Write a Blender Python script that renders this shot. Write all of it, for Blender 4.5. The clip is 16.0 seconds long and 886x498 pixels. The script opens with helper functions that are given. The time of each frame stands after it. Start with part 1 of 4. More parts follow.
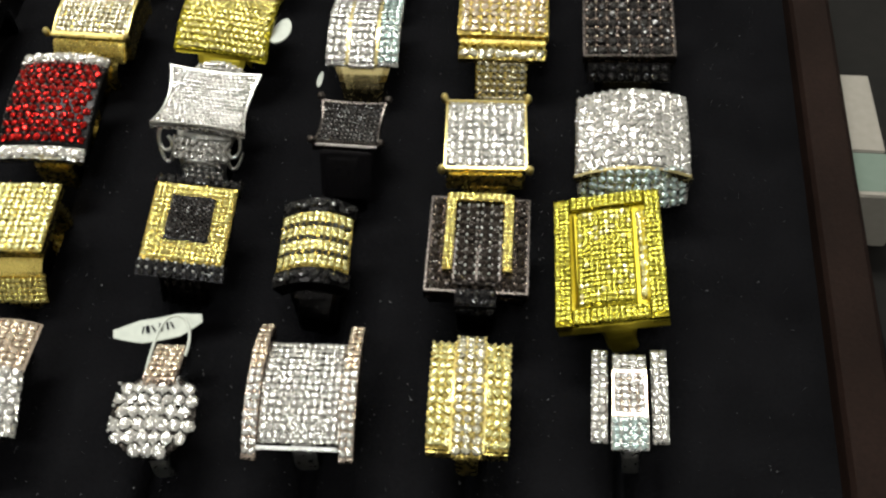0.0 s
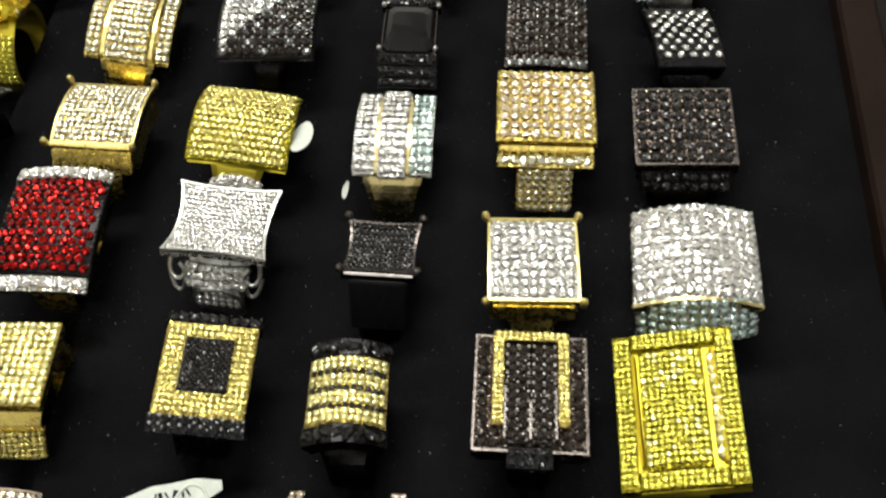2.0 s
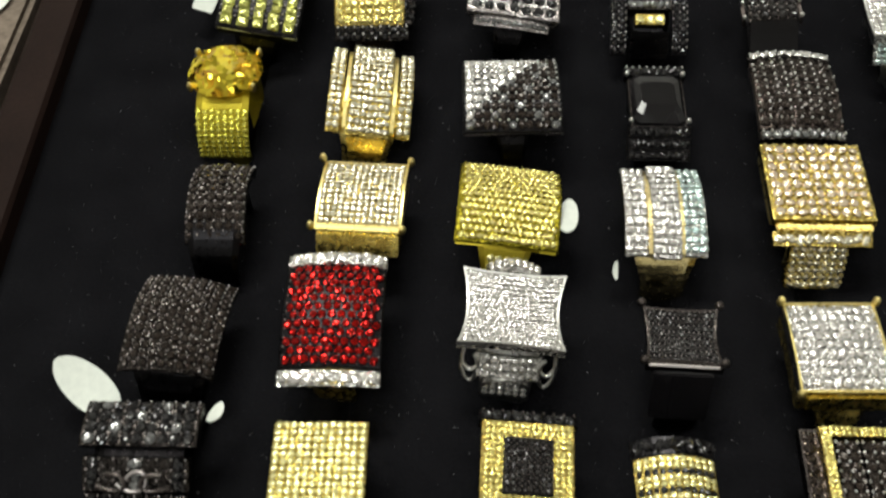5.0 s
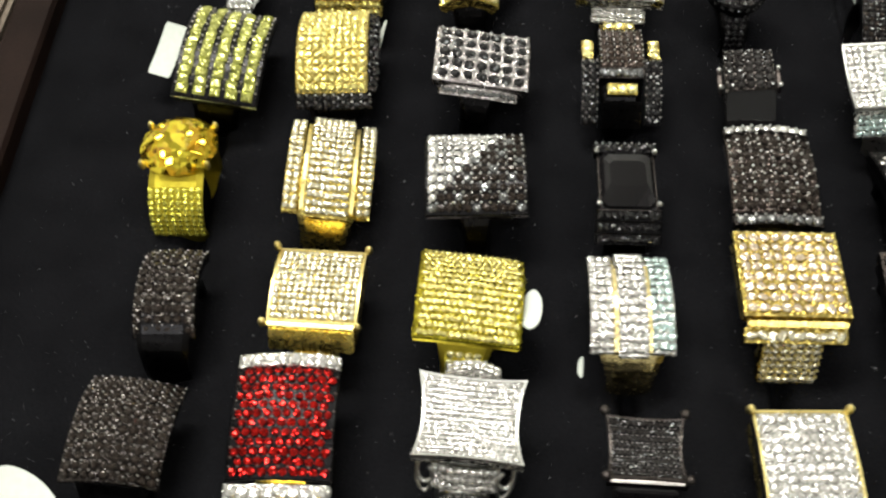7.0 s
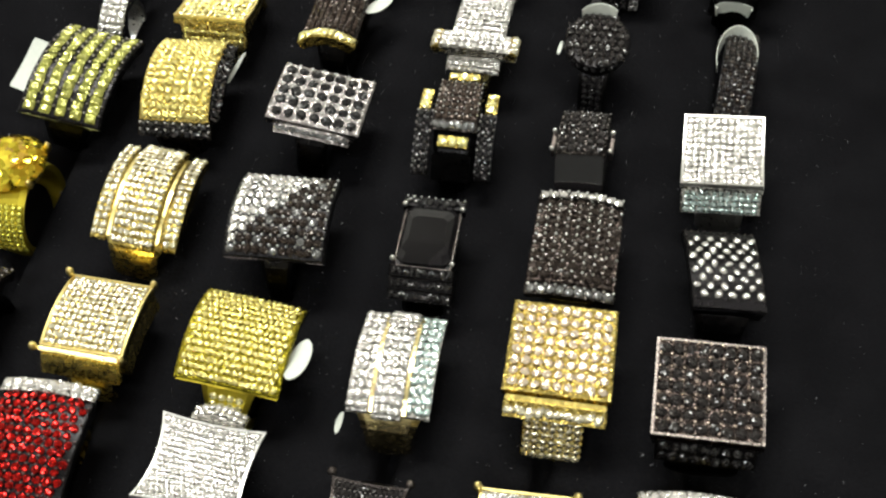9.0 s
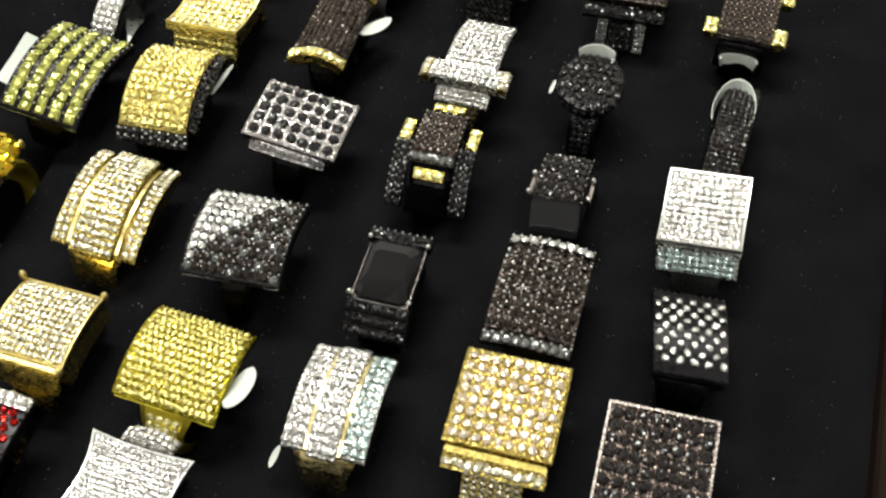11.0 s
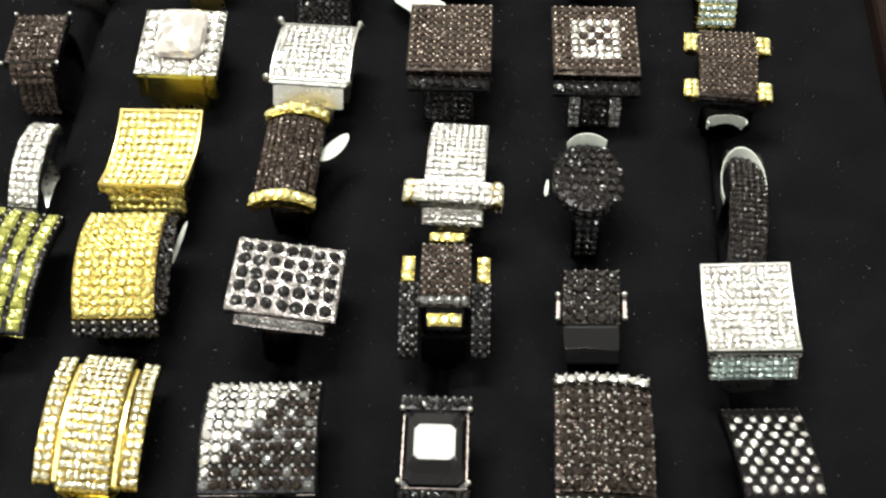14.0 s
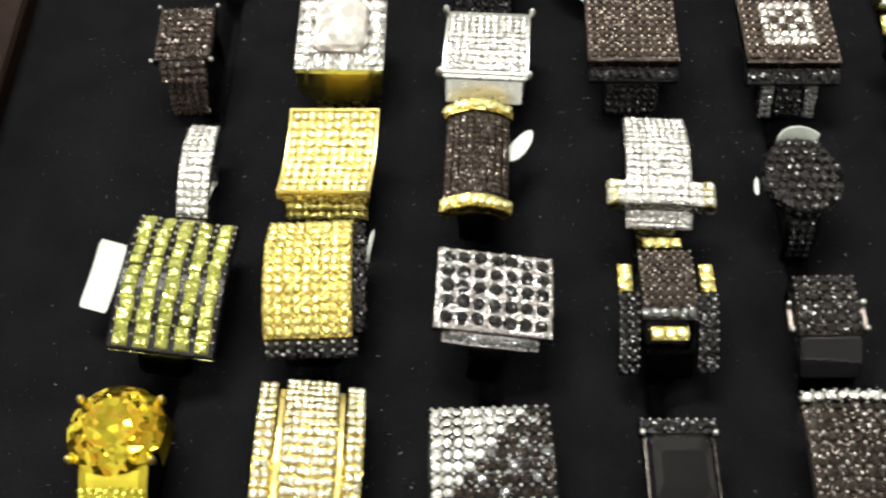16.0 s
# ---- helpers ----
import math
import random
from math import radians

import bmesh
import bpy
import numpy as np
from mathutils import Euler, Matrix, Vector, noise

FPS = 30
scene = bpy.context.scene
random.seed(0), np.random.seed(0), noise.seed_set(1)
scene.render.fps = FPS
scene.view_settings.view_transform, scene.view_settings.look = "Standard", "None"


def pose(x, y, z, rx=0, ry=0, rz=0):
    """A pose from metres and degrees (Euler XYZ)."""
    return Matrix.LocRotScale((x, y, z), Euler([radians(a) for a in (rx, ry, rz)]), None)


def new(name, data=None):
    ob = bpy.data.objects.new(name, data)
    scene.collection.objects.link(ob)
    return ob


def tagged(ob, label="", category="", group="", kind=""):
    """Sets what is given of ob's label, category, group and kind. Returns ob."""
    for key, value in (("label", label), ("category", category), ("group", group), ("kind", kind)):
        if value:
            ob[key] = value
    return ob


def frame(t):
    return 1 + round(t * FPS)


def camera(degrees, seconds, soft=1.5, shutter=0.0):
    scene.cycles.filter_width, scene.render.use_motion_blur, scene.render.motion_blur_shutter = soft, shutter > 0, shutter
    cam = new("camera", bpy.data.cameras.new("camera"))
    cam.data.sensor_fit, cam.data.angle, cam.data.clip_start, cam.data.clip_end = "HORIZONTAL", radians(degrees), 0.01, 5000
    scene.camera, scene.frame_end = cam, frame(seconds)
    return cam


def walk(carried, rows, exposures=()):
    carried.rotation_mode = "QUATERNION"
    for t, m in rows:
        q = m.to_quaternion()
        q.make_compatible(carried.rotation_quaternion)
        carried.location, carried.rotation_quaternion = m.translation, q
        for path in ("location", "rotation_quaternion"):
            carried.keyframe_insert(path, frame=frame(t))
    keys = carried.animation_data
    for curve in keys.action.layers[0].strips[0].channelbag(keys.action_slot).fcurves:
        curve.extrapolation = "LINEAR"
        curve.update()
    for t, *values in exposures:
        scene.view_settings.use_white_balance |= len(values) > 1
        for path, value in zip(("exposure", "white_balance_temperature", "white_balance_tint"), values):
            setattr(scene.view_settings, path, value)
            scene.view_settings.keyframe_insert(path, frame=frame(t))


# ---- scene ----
cam = camera(44.7, 16.0, soft=2.4, shutter=0.5)
METRES, EYE, TILT, LEAN, TURN = 0.375, 0.1816, -53.5, 0.6, 3.9
ROWS = [
    (0.0, 0.0, 0.0, 0.0, 0.0, 0.0, -0.0),
    (0.5, -0.0016, 0.0021, 0.0126, 0.21, 0.19, 0.02),
    (1.0, 0.0011, 0.0237, 0.0265, 0.19, 0.5, 0.41),
    (1.5, -0.0124, 0.044, 0.0419, 0.0, 0.6, 0.48),
    (2.0, -0.0225, 0.0601, 0.0629, -0.11, 0.74, 0.55),
    (2.5, -0.0449, 0.0683, 0.0682, -0.58, 0.67, 0.73),
    (3.0, -0.0813, 0.0645, 0.0737, -0.38, 0.62, 0.71),
    (3.5, -0.1168, 0.0625, 0.0752, -0.05, 0.82, 0.61),
    (4.0, -0.1532, 0.0568, 0.0732, 0.25, 0.84, 0.53),
    (6.5, -0.1758, 0.1035, 0.1691, -1.54, 1.14, 2.52),
    (7.0, -0.1495, 0.0967, 0.1704, -0.31, -0.27, 1.23),
    (7.5, -0.0925, 0.0937, 0.1801, 1.6, -0.58, -1.02),
    (8.0, -0.0448, 0.0968, 0.1932, 2.6, -0.6, -1.62),
    (8.5, -0.008, 0.1012, 0.2018, 3.77, -0.69, -2.67),
    (11.0, 0.0594, 0.1261, 0.227, 7.11, -0.53, -9.06),
    (11.5, -0.0075, 0.1932, 0.2638, 7.13, -3.46, -9.81),
    (12.0, -0.0186, 0.2099, 0.2991, 5.77, -2.96, -6.93),
    (12.5, -0.0017, 0.1952, 0.3074, 3.84, -2.21, -3.6),
    (13.0, 0.0091, 0.1856, 0.3065, 1.39, -2.65, -0.6),
    (13.5, -0.0122, 0.1814, 0.3072, 0.32, -2.23, 0.14),
    (14.0, -0.0395, 0.1863, 0.3151, -0.6, -1.45, 1.16),
    (14.5, -0.06, 0.2044, 0.3174, -0.88, -1.68, 1.75),
    (15.0, -0.085, 0.2177, 0.3206, -0.58, -2.09, 1.81),
    (15.5, -0.1155, 0.228, 0.3258, -0.91, -2.55, 1.98),
    (16.0, -0.1525, 0.2319, 0.3344, -1.03, -2.77, 2.25),
]
EXPOSURES = [(0.0, -0.42), (1.0, -0.28), (2.5, -0.26), (4.2, -0.48), (6.5, -0.06), (7.5, 0.08), (8.5, -0.02), (11.0, -0.02), (12.0, 0.14), (13.0, -0.02), (14.5, 0.46), (15.5, 0.42), (16.0, 0.3)]
walk(cam, [(t, pose(0, 0, EYE, TILT, LEAN, TURN) @ pose(METRES * x, METRES * y, METRES * z, 90 + pitch, roll, yaw)) for t, x, y, z, yaw, pitch, roll in ROWS], EXPOSURES)

# ---- room light: a panel in the shop ceiling, with added fill lamps ----
world = bpy.data.worlds.new("shop_air")
scene.world = world
world.use_nodes = True
world.node_tree.nodes["Background"].inputs[0].default_value = (0.9, 0.95, 1.0, 1)
world.node_tree.nodes["Background"].inputs[1].default_value = 0.075


def area_lamp(name, x, y, sx, sy, watts, colour):
    """A lamp set flush in the ceiling, facing down."""
    data = bpy.data.lights.new(name, "AREA")
    data.shape, data.size, data.size_y, data.energy, data.color = "RECTANGLE", sx, sy, watts, colour
    ob = new(name, data)
    ob.matrix_world = pose(x, y, 1.652)
    return ob


area_lamp("ceiling_panel_light", -0.38, 0.90, 0.98, 0.42, 48.0, (0.965, 0.985, 0.89))
# Front fill added behind the camera for the ring fronts; fixture assumed.
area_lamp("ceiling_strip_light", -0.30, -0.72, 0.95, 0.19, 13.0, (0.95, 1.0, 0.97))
# Small side fills, added to open up shadows and give the stones more glints.
area_lamp("ceiling_spot_light", 0.54, 0.05, 0.22, 0.22, 3.0, (1.0, 0.97, 0.92))
area_lamp("ceiling_spot_light", -0.76, 0.20, 0.22, 0.22, 3.0, (1.0, 0.97, 0.92))


# ---- materials ----
def nodes_of(name):
    m = bpy.data.materials.new(name)
    m.use_nodes = True
    t = m.node_tree
    return m, t, t.nodes["Principled BSDF"]


def link(t, a, b):
    t.links.new(a, b)


def metal(name, colour, rough=0.22, metallic=1.0):
    m, t, p = nodes_of(name)
    p.inputs["Metallic"].default_value = metallic
    co = t.nodes.new("ShaderNodeTexCoord")
    n1 = t.nodes.new("ShaderNodeTexNoise")
    n1.inputs["Scale"].default_value, n1.inputs["Detail"].default_value = 900.0, 4.0
    n2 = t.nodes.new("ShaderNodeTexNoise")
    n2.inputs["Scale"].default_value = 160.0
    link(t, co.outputs["Object"], n1.inputs["Vector"])
    link(t, co.outputs["Object"], n2.inputs["Vector"])
    mix = t.nodes.new("ShaderNodeMix")
    mix.data_type = "RGBA"
    mix.inputs[6].default_value = (*[c * 0.72 for c in colour], 1)
    mix.inputs[7].default_value = (*colour, 1)
    link(t, n2.outputs["Fac"], mix.inputs[0])
    link(t, mix.outputs[2], p.inputs["Base Color"])
    ramp = t.nodes.new("ShaderNodeMapRange")
    ramp.inputs[3].default_value, ramp.inputs[4].default_value = rough * 0.5, rough * 1.7
    link(t, n1.outputs["Fac"], ramp.inputs[0])
    link(t, ramp.outputs[0], p.inputs["Roughness"])
    bump = t.nodes.new("ShaderNodeBump")
    bump.inputs["Strength"].default_value, bump.inputs["Distance"].default_value = 0.25, 0.0003
    link(t, n1.outputs["Fac"], bump.inputs["Height"])
    link(t, bump.outputs[0], p.inputs["Normal"])
    return m


def gem(name, colour, metallic, rough=0.08, spread=0.66, cells=4.6, second=None):
    """A cut stone: each small facet has its own slant, and each stone its own set of facets."""
    m, t, p = nodes_of(name)
    p.inputs["Metallic"].default_value, p.inputs["Roughness"].default_value, p.inputs["IOR"].default_value = metallic, rough, 2.2
    co, info, geo = (t.nodes.new("ShaderNodeTexCoord"), t.nodes.new("ShaderNodeObjectInfo"), t.nodes.new("ShaderNodeNewGeometry"))
    shift = t.nodes.new("ShaderNodeVectorMath")
    shift.operation = "MULTIPLY_ADD"
    shift.inputs[1].default_value = (1, 1, 1)
    far = t.nodes.new("ShaderNodeMath")
    far.operation = "MULTIPLY"
    far.inputs[1].default_value = 50.0
    link(t, info.outputs["Random"], far.inputs[0])
    link(t, co.outputs["Object"], shift.inputs[0])
    link(t, far.outputs[0], shift.inputs[2])
    vor = t.nodes.new("ShaderNodeTexVoronoi")
    vor.inputs["Scale"].default_value = cells
    link(t, shift.outputs[0], vor.inputs["Vector"])
    sub = t.nodes.new("ShaderNodeVectorMath")
    sub.operation = "SUBTRACT"
    sub.inputs[1].default_value = (0.5, 0.5, 0.5)
    link(t, vor.outputs["Color"], sub.inputs[0])
    add = t.nodes.new("ShaderNodeVectorMath")
    add.operation = "MULTIPLY_ADD"
    add.inputs[1].default_value = (spread, spread, spread)
    link(t, sub.outputs[0], add.inputs[0])
    link(t, geo.outputs["Normal"], add.inputs[2])
    nrm = t.nodes.new("ShaderNodeVectorMath")
    nrm.operation = "NORMALIZE"
    link(t, add.outputs[0], nrm.inputs[0])
    link(t, nrm.outputs[0], p.inputs["Normal"])
    mix = t.nodes.new("ShaderNodeMix")
    mix.data_type = "RGBA"
    second = second or tuple(c * 0.6 for c in colour)
    mix.inputs[6].default_value, mix.inputs[7].default_value = (*second, 1), (*colour, 1)
    sep = t.nodes.new("ShaderNodeSeparateColor")
    link(t, vor.outputs["Color"], sep.inputs[0])
    link(t, sep.outputs[0], mix.inputs[0])
    link(t, mix.outputs[2], p.inputs["Base Color"])
    return m


def cloth(name, colour, scale, bump_mm, sheen=0.0, rough=0.95, second=None, gloss=0.15):
    m, t, p = nodes_of(name)
    co = t.nodes.new("ShaderNodeTexCoord")
    n1, n2 = t.nodes.new("ShaderNodeTexNoise"), t.nodes.new("ShaderNodeTexNoise")
    n1.inputs["Scale"].default_value, n1.inputs["Detail"].default_value = scale, 5.0
    n2.inputs["Scale"].default_value, n2.inputs["Detail"].default_value = scale / 22.0, 4.0
    link(t, co.outputs["Object"], n1.inputs["Vector"])
    link(t, co.outputs["Object"], n2.inputs["Vector"])
    mul = t.nodes.new("ShaderNodeMath")
    mul.operation = "MULTIPLY"
    link(t, n1.outputs["Fac"], mul.inputs[0])
    link(t, n2.outputs["Fac"], mul.inputs[1])
    rng = t.nodes.new("ShaderNodeMapRange")
    rng.inputs[1].default_value, rng.inputs[2].default_value = 0.1, 0.42
    link(t, mul.outputs[0], rng.inputs[0])
    mix = t.nodes.new("ShaderNodeMix")
    mix.data_type = "RGBA"
    second = second or tuple(c * 0.45 for c in colour)
    mix.inputs[6].default_value, mix.inputs[7].default_value = (*second, 1), (*colour, 1)
    link(t, rng.outputs[0], mix.inputs[0])
    link(t, mix.outputs[2], p.inputs["Base Color"])
    p.inputs["Roughness"].default_value = rough
    p.inputs["Specular IOR Level"].default_value = gloss
    p.inputs["Sheen Weight"].default_value, p.inputs["Sheen Roughness"].default_value = sheen, 0.5
    bump = t.nodes.new("ShaderNodeBump")
    bump.inputs["Strength"].default_value, bump.inputs["Distance"].default_value = 0.6, bump_mm * 0.001
    link(t, n1.outputs["Fac"], bump.inputs["Height"])
    link(t, bump.outputs[0], p.inputs["Normal"])
    return m


GOLD = metal("polished_gold", (0.92, 0.75, 0.30), 0.28)
MIRROR_GOLD = metal("bright_gold", (0.95, 0.74, 0.22), 0.24)
PALE_GOLD = metal("pale_gold", (0.90, 0.74, 0.36), 0.22)
LIME_GOLD = metal("lemon_gold", (0.62, 0.50, 0.05), 0.4)
SILVER = metal("rhodium_silver", (0.74, 0.73, 0.70), 0.28)
ROSE = metal("rose_silver", (0.74, 0.60, 0.50), 0.22)
PEWTER = metal("pewter_grey", (0.46, 0.42, 0.41), 0.34)
UMBER = metal("brown_rhodium", (0.20, 0.165, 0.155), 0.34)
GREEN_GOLD = metal("green_gold", (0.60, 0.55, 0.20), 0.2)
BLACK = metal("black_rhodium", (0.016, 0.015, 0.016), 0.28)
SMOKE = metal("smoky_rhodium", (0.085, 0.072, 0.068), 0.25)
WHITE_S = gem("clear_stone", (0.95, 0.92, 0.89), 0.78, spread=0.52, cells=6.5)
ICE_S = gem("icy_stone", (0.74, 0.90, 0.88), 0.78, spread=0.52, cells=6.5)
CHAMP_S = gem("champagne_stone", (0.98, 0.91, 0.70), 0.78, spread=0.52, cells=6.5)
YEL_S = gem("yellow_stone", (0.97, 0.92, 0.50), 0.76, spread=0.54, cells=6.5, second=(0.90, 0.80, 0.30))
LEMON_S = gem("lemon_stone", (0.90, 0.84, 0.13), 0.74, spread=0.6, cells=6.5, second=(0.56, 0.51, 0.04))
DEEP_S = gem("deep_yellow_stone", (0.94, 0.84, 0.32), 0.74, spread=0.54, cells=6.5, second=(0.72, 0.60, 0.15))
OLIVE_S = gem("olive_stone", (0.60, 0.60, 0.17), 0.65, cells=6.5, second=(0.34, 0.35, 0.07))
PEACH_S = gem("peach_stone", (0.97, 0.80, 0.62), 0.78, spread=0.54, cells=6.5)
RED_S = gem("red_stone", (0.80, 0.016, 0.010), 0.93, second=(0.11, 0.002, 0.003), spread=1.0, cells=2.6)
BLACK_S = gem("black_stone", (0.010, 0.009, 0.010), 0.0, 0.06, spread=1.1, cells=2.4)
COGNAC_S = gem("smoky_stone", (0.076, 0.054, 0.044), 0.5, 0.06, spread=1.1, cells=2.6)
BROWN_S = gem("dark_brown_stone", (0.038, 0.028, 0.023), 0.45, 0.06, spread=1.1, cells=2.6)
JET_S = gem("jet_stone", (0.016, 0.013, 0.013), 0.05, 0.06, spread=1.0, cells=2.4)
JET_S.node_tree.nodes["Principled BSDF"].inputs["IOR"].default_value = 1.48
for dark in (COGNAC_S, BROWN_S, BLACK_S):
    dark.node_tree.nodes["Principled BSDF"].inputs["IOR"].default_value = 1.5
GREY_S = gem("grey_stone", (0.20, 0.20, 0.20), 0.6, spread=0.45)
AMBER_S = gem("amber_stone", (1.0, 0.84, 0.07), 0.92, 0.06, spread=1.0, cells=760.0, second=(0.62, 0.32, 0.01))
GLASS_S = gem("large_clear_stone", (0.92, 0.85, 0.80), 0.35, 0.04, spread=0.9, cells=380.0)
ONYX_S = gem("onyx_stone", (0.010, 0.009, 0.010), 0.0, 0.07, spread=0.03, cells=50.0)
ONYX_S.node_tree.nodes["Principled BSDF"].inputs["IOR"].default_value = 1.36
VELVET = cloth("black_velvet", (0.0082, 0.0080, 0.0092), 1500.0, 0.5, second=(0.0042, 0.0041, 0.0047), gloss=0.0)
RIM_WRAP = cloth("dark_brown_leatherette", (0.0175, 0.0098, 0.0080), 1300.0, 0.3, rough=0.6, gloss=0.04)
COUNTER_M = cloth("brown_counter", (0.006, 0.005, 0.0046), 300.0, 0.1, rough=0.5)
PAPER = cloth("tag_paper", (0.66, 0.68, 0.62), 700.0, 0.03, rough=0.8, second=(0.54, 0.56, 0.52))
GREEN_CARD = cloth("green_card", (0.15, 0.19, 0.16), 400.0, 0.03, rough=0.7, second=(0.13, 0.17, 0.14))
# White card and sleeve edge: shade beside the tray is put into the grey.
CARD_M = cloth("shaded_white_card", (0.30, 0.27, 0.24), 500.0, 0.03, rough=0.8, second=(0.25, 0.23, 0.20))
FLOOR_M = cloth("grey_floor", (0.16, 0.155, 0.15), 60.0, 0.2, rough=0.6)
PLASTER = cloth("off_white_plaster", (0.78, 0.765, 0.74), 90.0, 0.3, rough=0.9, second=(0.73, 0.715, 0.69))
BOARD_M = cloth("beige_cloth", (0.19, 0.15, 0.118), 700.0, 0.2, rough=0.9)
INK = cloth("tag_ink", (0.02, 0.02, 0.025), 500.0, 0.01)
LINT = cloth("lint", (0.34, 0.34, 0.36), 900.0, 0.01)

# pierced metal between set stones: broken into small bright cuts
PIERCED = {m.name: gem("cut_" + m.name, c, 1.0, 0.22, spread=0.9, cells=4500.0) for m, c in (
    (SILVER, (0.64, 0.62, 0.59)), (GOLD, (0.60, 0.46, 0.13)), (PALE_GOLD, (0.80, 0.66, 0.32)), (ROSE, (0.62, 0.50, 0.42)),
    (UMBER, (0.07, 0.055, 0.05)), (PEWTER, (0.50, 0.46, 0.455)), (LIME_GOLD, (0.40, 0.34, 0.03)), (SMOKE, (0.05, 0.043, 0.04)))}

# ---- mesh helpers, in millimetres ----
MM = 0.001


def mesh_object(name, verts, faces, material, parent=None, smooth=False):
    me = bpy.data.meshes.new(name)
    me.from_pydata([tuple(c * MM for c in v) for v in verts], [], faces)
    me.materials.append(material)
    if smooth:
        me.polygons.foreach_set("use_smooth", [True] * len(me.polygons))
    me.update()
    ob = new(name, me)
    ob.parent = parent
    return ob


def part(name, bm, material, parent, label=""):
    me = bpy.data.meshes.new(name)
    bm.normal_update()
    bm.to_mesh(me)
    bm.free()
    me.materials.append(material)
    ob = new(name, me)
    ob.parent = parent
    return tagged(ob, label)


def stone_mesh(name, material, sides=8, table=0.54, high=0.34, spin=0.0):
    """A cut stone of radius 1: table, crown and the start of the pavilion."""
    verts, faces = [], []
    for r, z, off in ((table, high, 0.5), (1.0, 0.0, 0.0), (0.86, -0.3, 0.0)):
        for k in range(sides):
            a = 2 * math.pi * (k + off * (sides > 4)) / sides + spin
            verts.append((r * math.cos(a), r * math.sin(a), z))
    n = sides
    faces.append(tuple(range(n)))
    for k in range(n):
        j = (k + 1) % n
        if sides > 4:
            faces += [(k, n + k, n + j), (k, n + j, j)]
        else:
            faces.append((k, n + k, n + j, j))
        faces.append((n + k, 2 * n + k, 2 * n + j, n + j))
    me = bpy.data.meshes.new(name)
    me.from_pydata(verts, [], faces)
    me.materials.append(material)
    me.update()
    return me


GEMS = {}
for key, mat in dict(W=WHITE_S, I=ICE_S, C=CHAMP_S, Y=YEL_S, L=LEMON_S, O=OLIVE_S, P=PEACH_S, R=RED_S, K=BLACK_S, D=DEEP_S, N=BROWN_S, B=COGNAC_S, G=GREY_S, J=JET_S).items():
    GEMS[key] = stone_mesh("stone", mat)
    GEMS[key + "q"] = stone_mesh("stone", mat, 4, 0.62, 0.26, math.pi / 4)


class Face:
    """A patch of a ring's head: w across, l along, bent with radius R along y and sagging by cx * x * x across."""

    def __init__(self, w, l, top=14.0, R=None, cx=0.0, x=0.0, y=0.0, rx=0.0, ry=0.0, rz=0.0, pinch=(0, 0), skew=0.0, disc=False):
        self.w, self.l, self.R, self.cx, self.pinch, self.skew, self.disc = w, l, R, cx, pinch, skew, disc
        self.m = Matrix.Translation((x, y, top)) @ Euler([radians(a) for a in (rx, ry, rz)]).to_matrix().to_4x4()

    def at(self, u, v, down=0.0):
        def flat(u, v):
            a = u * self.w / 2 * (1 - self.pinch[0] * (1 - v * v)) + self.skew * v
            b = v * self.l / 2 * (1 - self.pinch[1] * (1 - u * u))
            if self.R:
                return Vector((a, self.R * math.sin(b / self.R), -self.R * (1 - math.cos(b / self.R)) - self.cx * a * a))
            return Vector((a, b, -self.cx * a * a))

        p = flat(u, v)
        n = (flat(u + 0.01, v) - flat(u - 0.01, v)).cross(flat(u, v + 0.01) - flat(u, v - 0.01)).normalized()
        return self.m @ (p - n * down), (self.m.to_3x3() @ n).normalized()


def plate(r, face, material, thick=2.0, name="setting", label=""):
    """The metal body under a patch, with a softened top edge."""
    n = 9 if (face.R or face.cx or face.pinch != (0, 0)) else 3
    verts, faces = [], []
    if face.disc:
        loops = [(k / 4 * 0.97, 0.0) for k in range(1, 5)] + [(1.0, 0.3), (1.0, thick)]
        verts.append(face.at(0, 0)[0])
        for q, d in loops:
            verts += [face.at(q * math.cos(math.pi * k / 12), q * math.sin(math.pi * k / 12), d)[0] for k in range(24)]
        faces += [(0, 1 + k, 1 + (k + 1) % 24) for k in range(24)]
        for b in range(len(loops) - 1):
            for k in range(24):
                j = (k + 1) % 24
                faces.append((1 + b * 24 + k, 1 + (b + 1) * 24 + k, 1 + (b + 1) * 24 + j, 1 + b * 24 + j))
        faces.append(tuple(1 + (len(loops) - 1) * 24 + k for k in reversed(range(24))))
    else:
        e = [-1 + 2 * k / (n - 1) for k in range(n)]
        for v in e:
            verts += [face.at(u * 0.965, v * 0.965)[0] for u in e]
        faces += [(b * n + a, b * n + a + 1, (b + 1) * n + a + 1, (b + 1) * n + a) for b in range(n - 1) for a in range(n - 1)]
        ring_uv = [(u, -1) for u in e[:-1]] + [(1, v) for v in e[:-1]] + [(u, 1) for u in e[:0:-1]] + [(-1, v) for v in e[:0:-1]]
        top = [a for a in range(n - 1)] + [b * n + n - 1 for b in range(n - 1)] + [(n - 1) * n + a for a in range(n - 1, 0, -1)] + [b * n for b in range(n - 1, 0, -1)]
        last = top
        for d in (0.25, thick):
            base = len(verts)
            verts += [face.at(u, v, d)[0] for u, v in ring_uv]
            cur = list(range(base, base + len(ring_uv)))
            c = len(cur)
            faces += [(last[k], cur[k], cur[(k + 1) % c], last[(k + 1) % c]) for k in range(c)]
            last = cur
        faces.append(tuple(reversed(last)))
    return tagged(mesh_object(name, verts, faces, material, r), label)


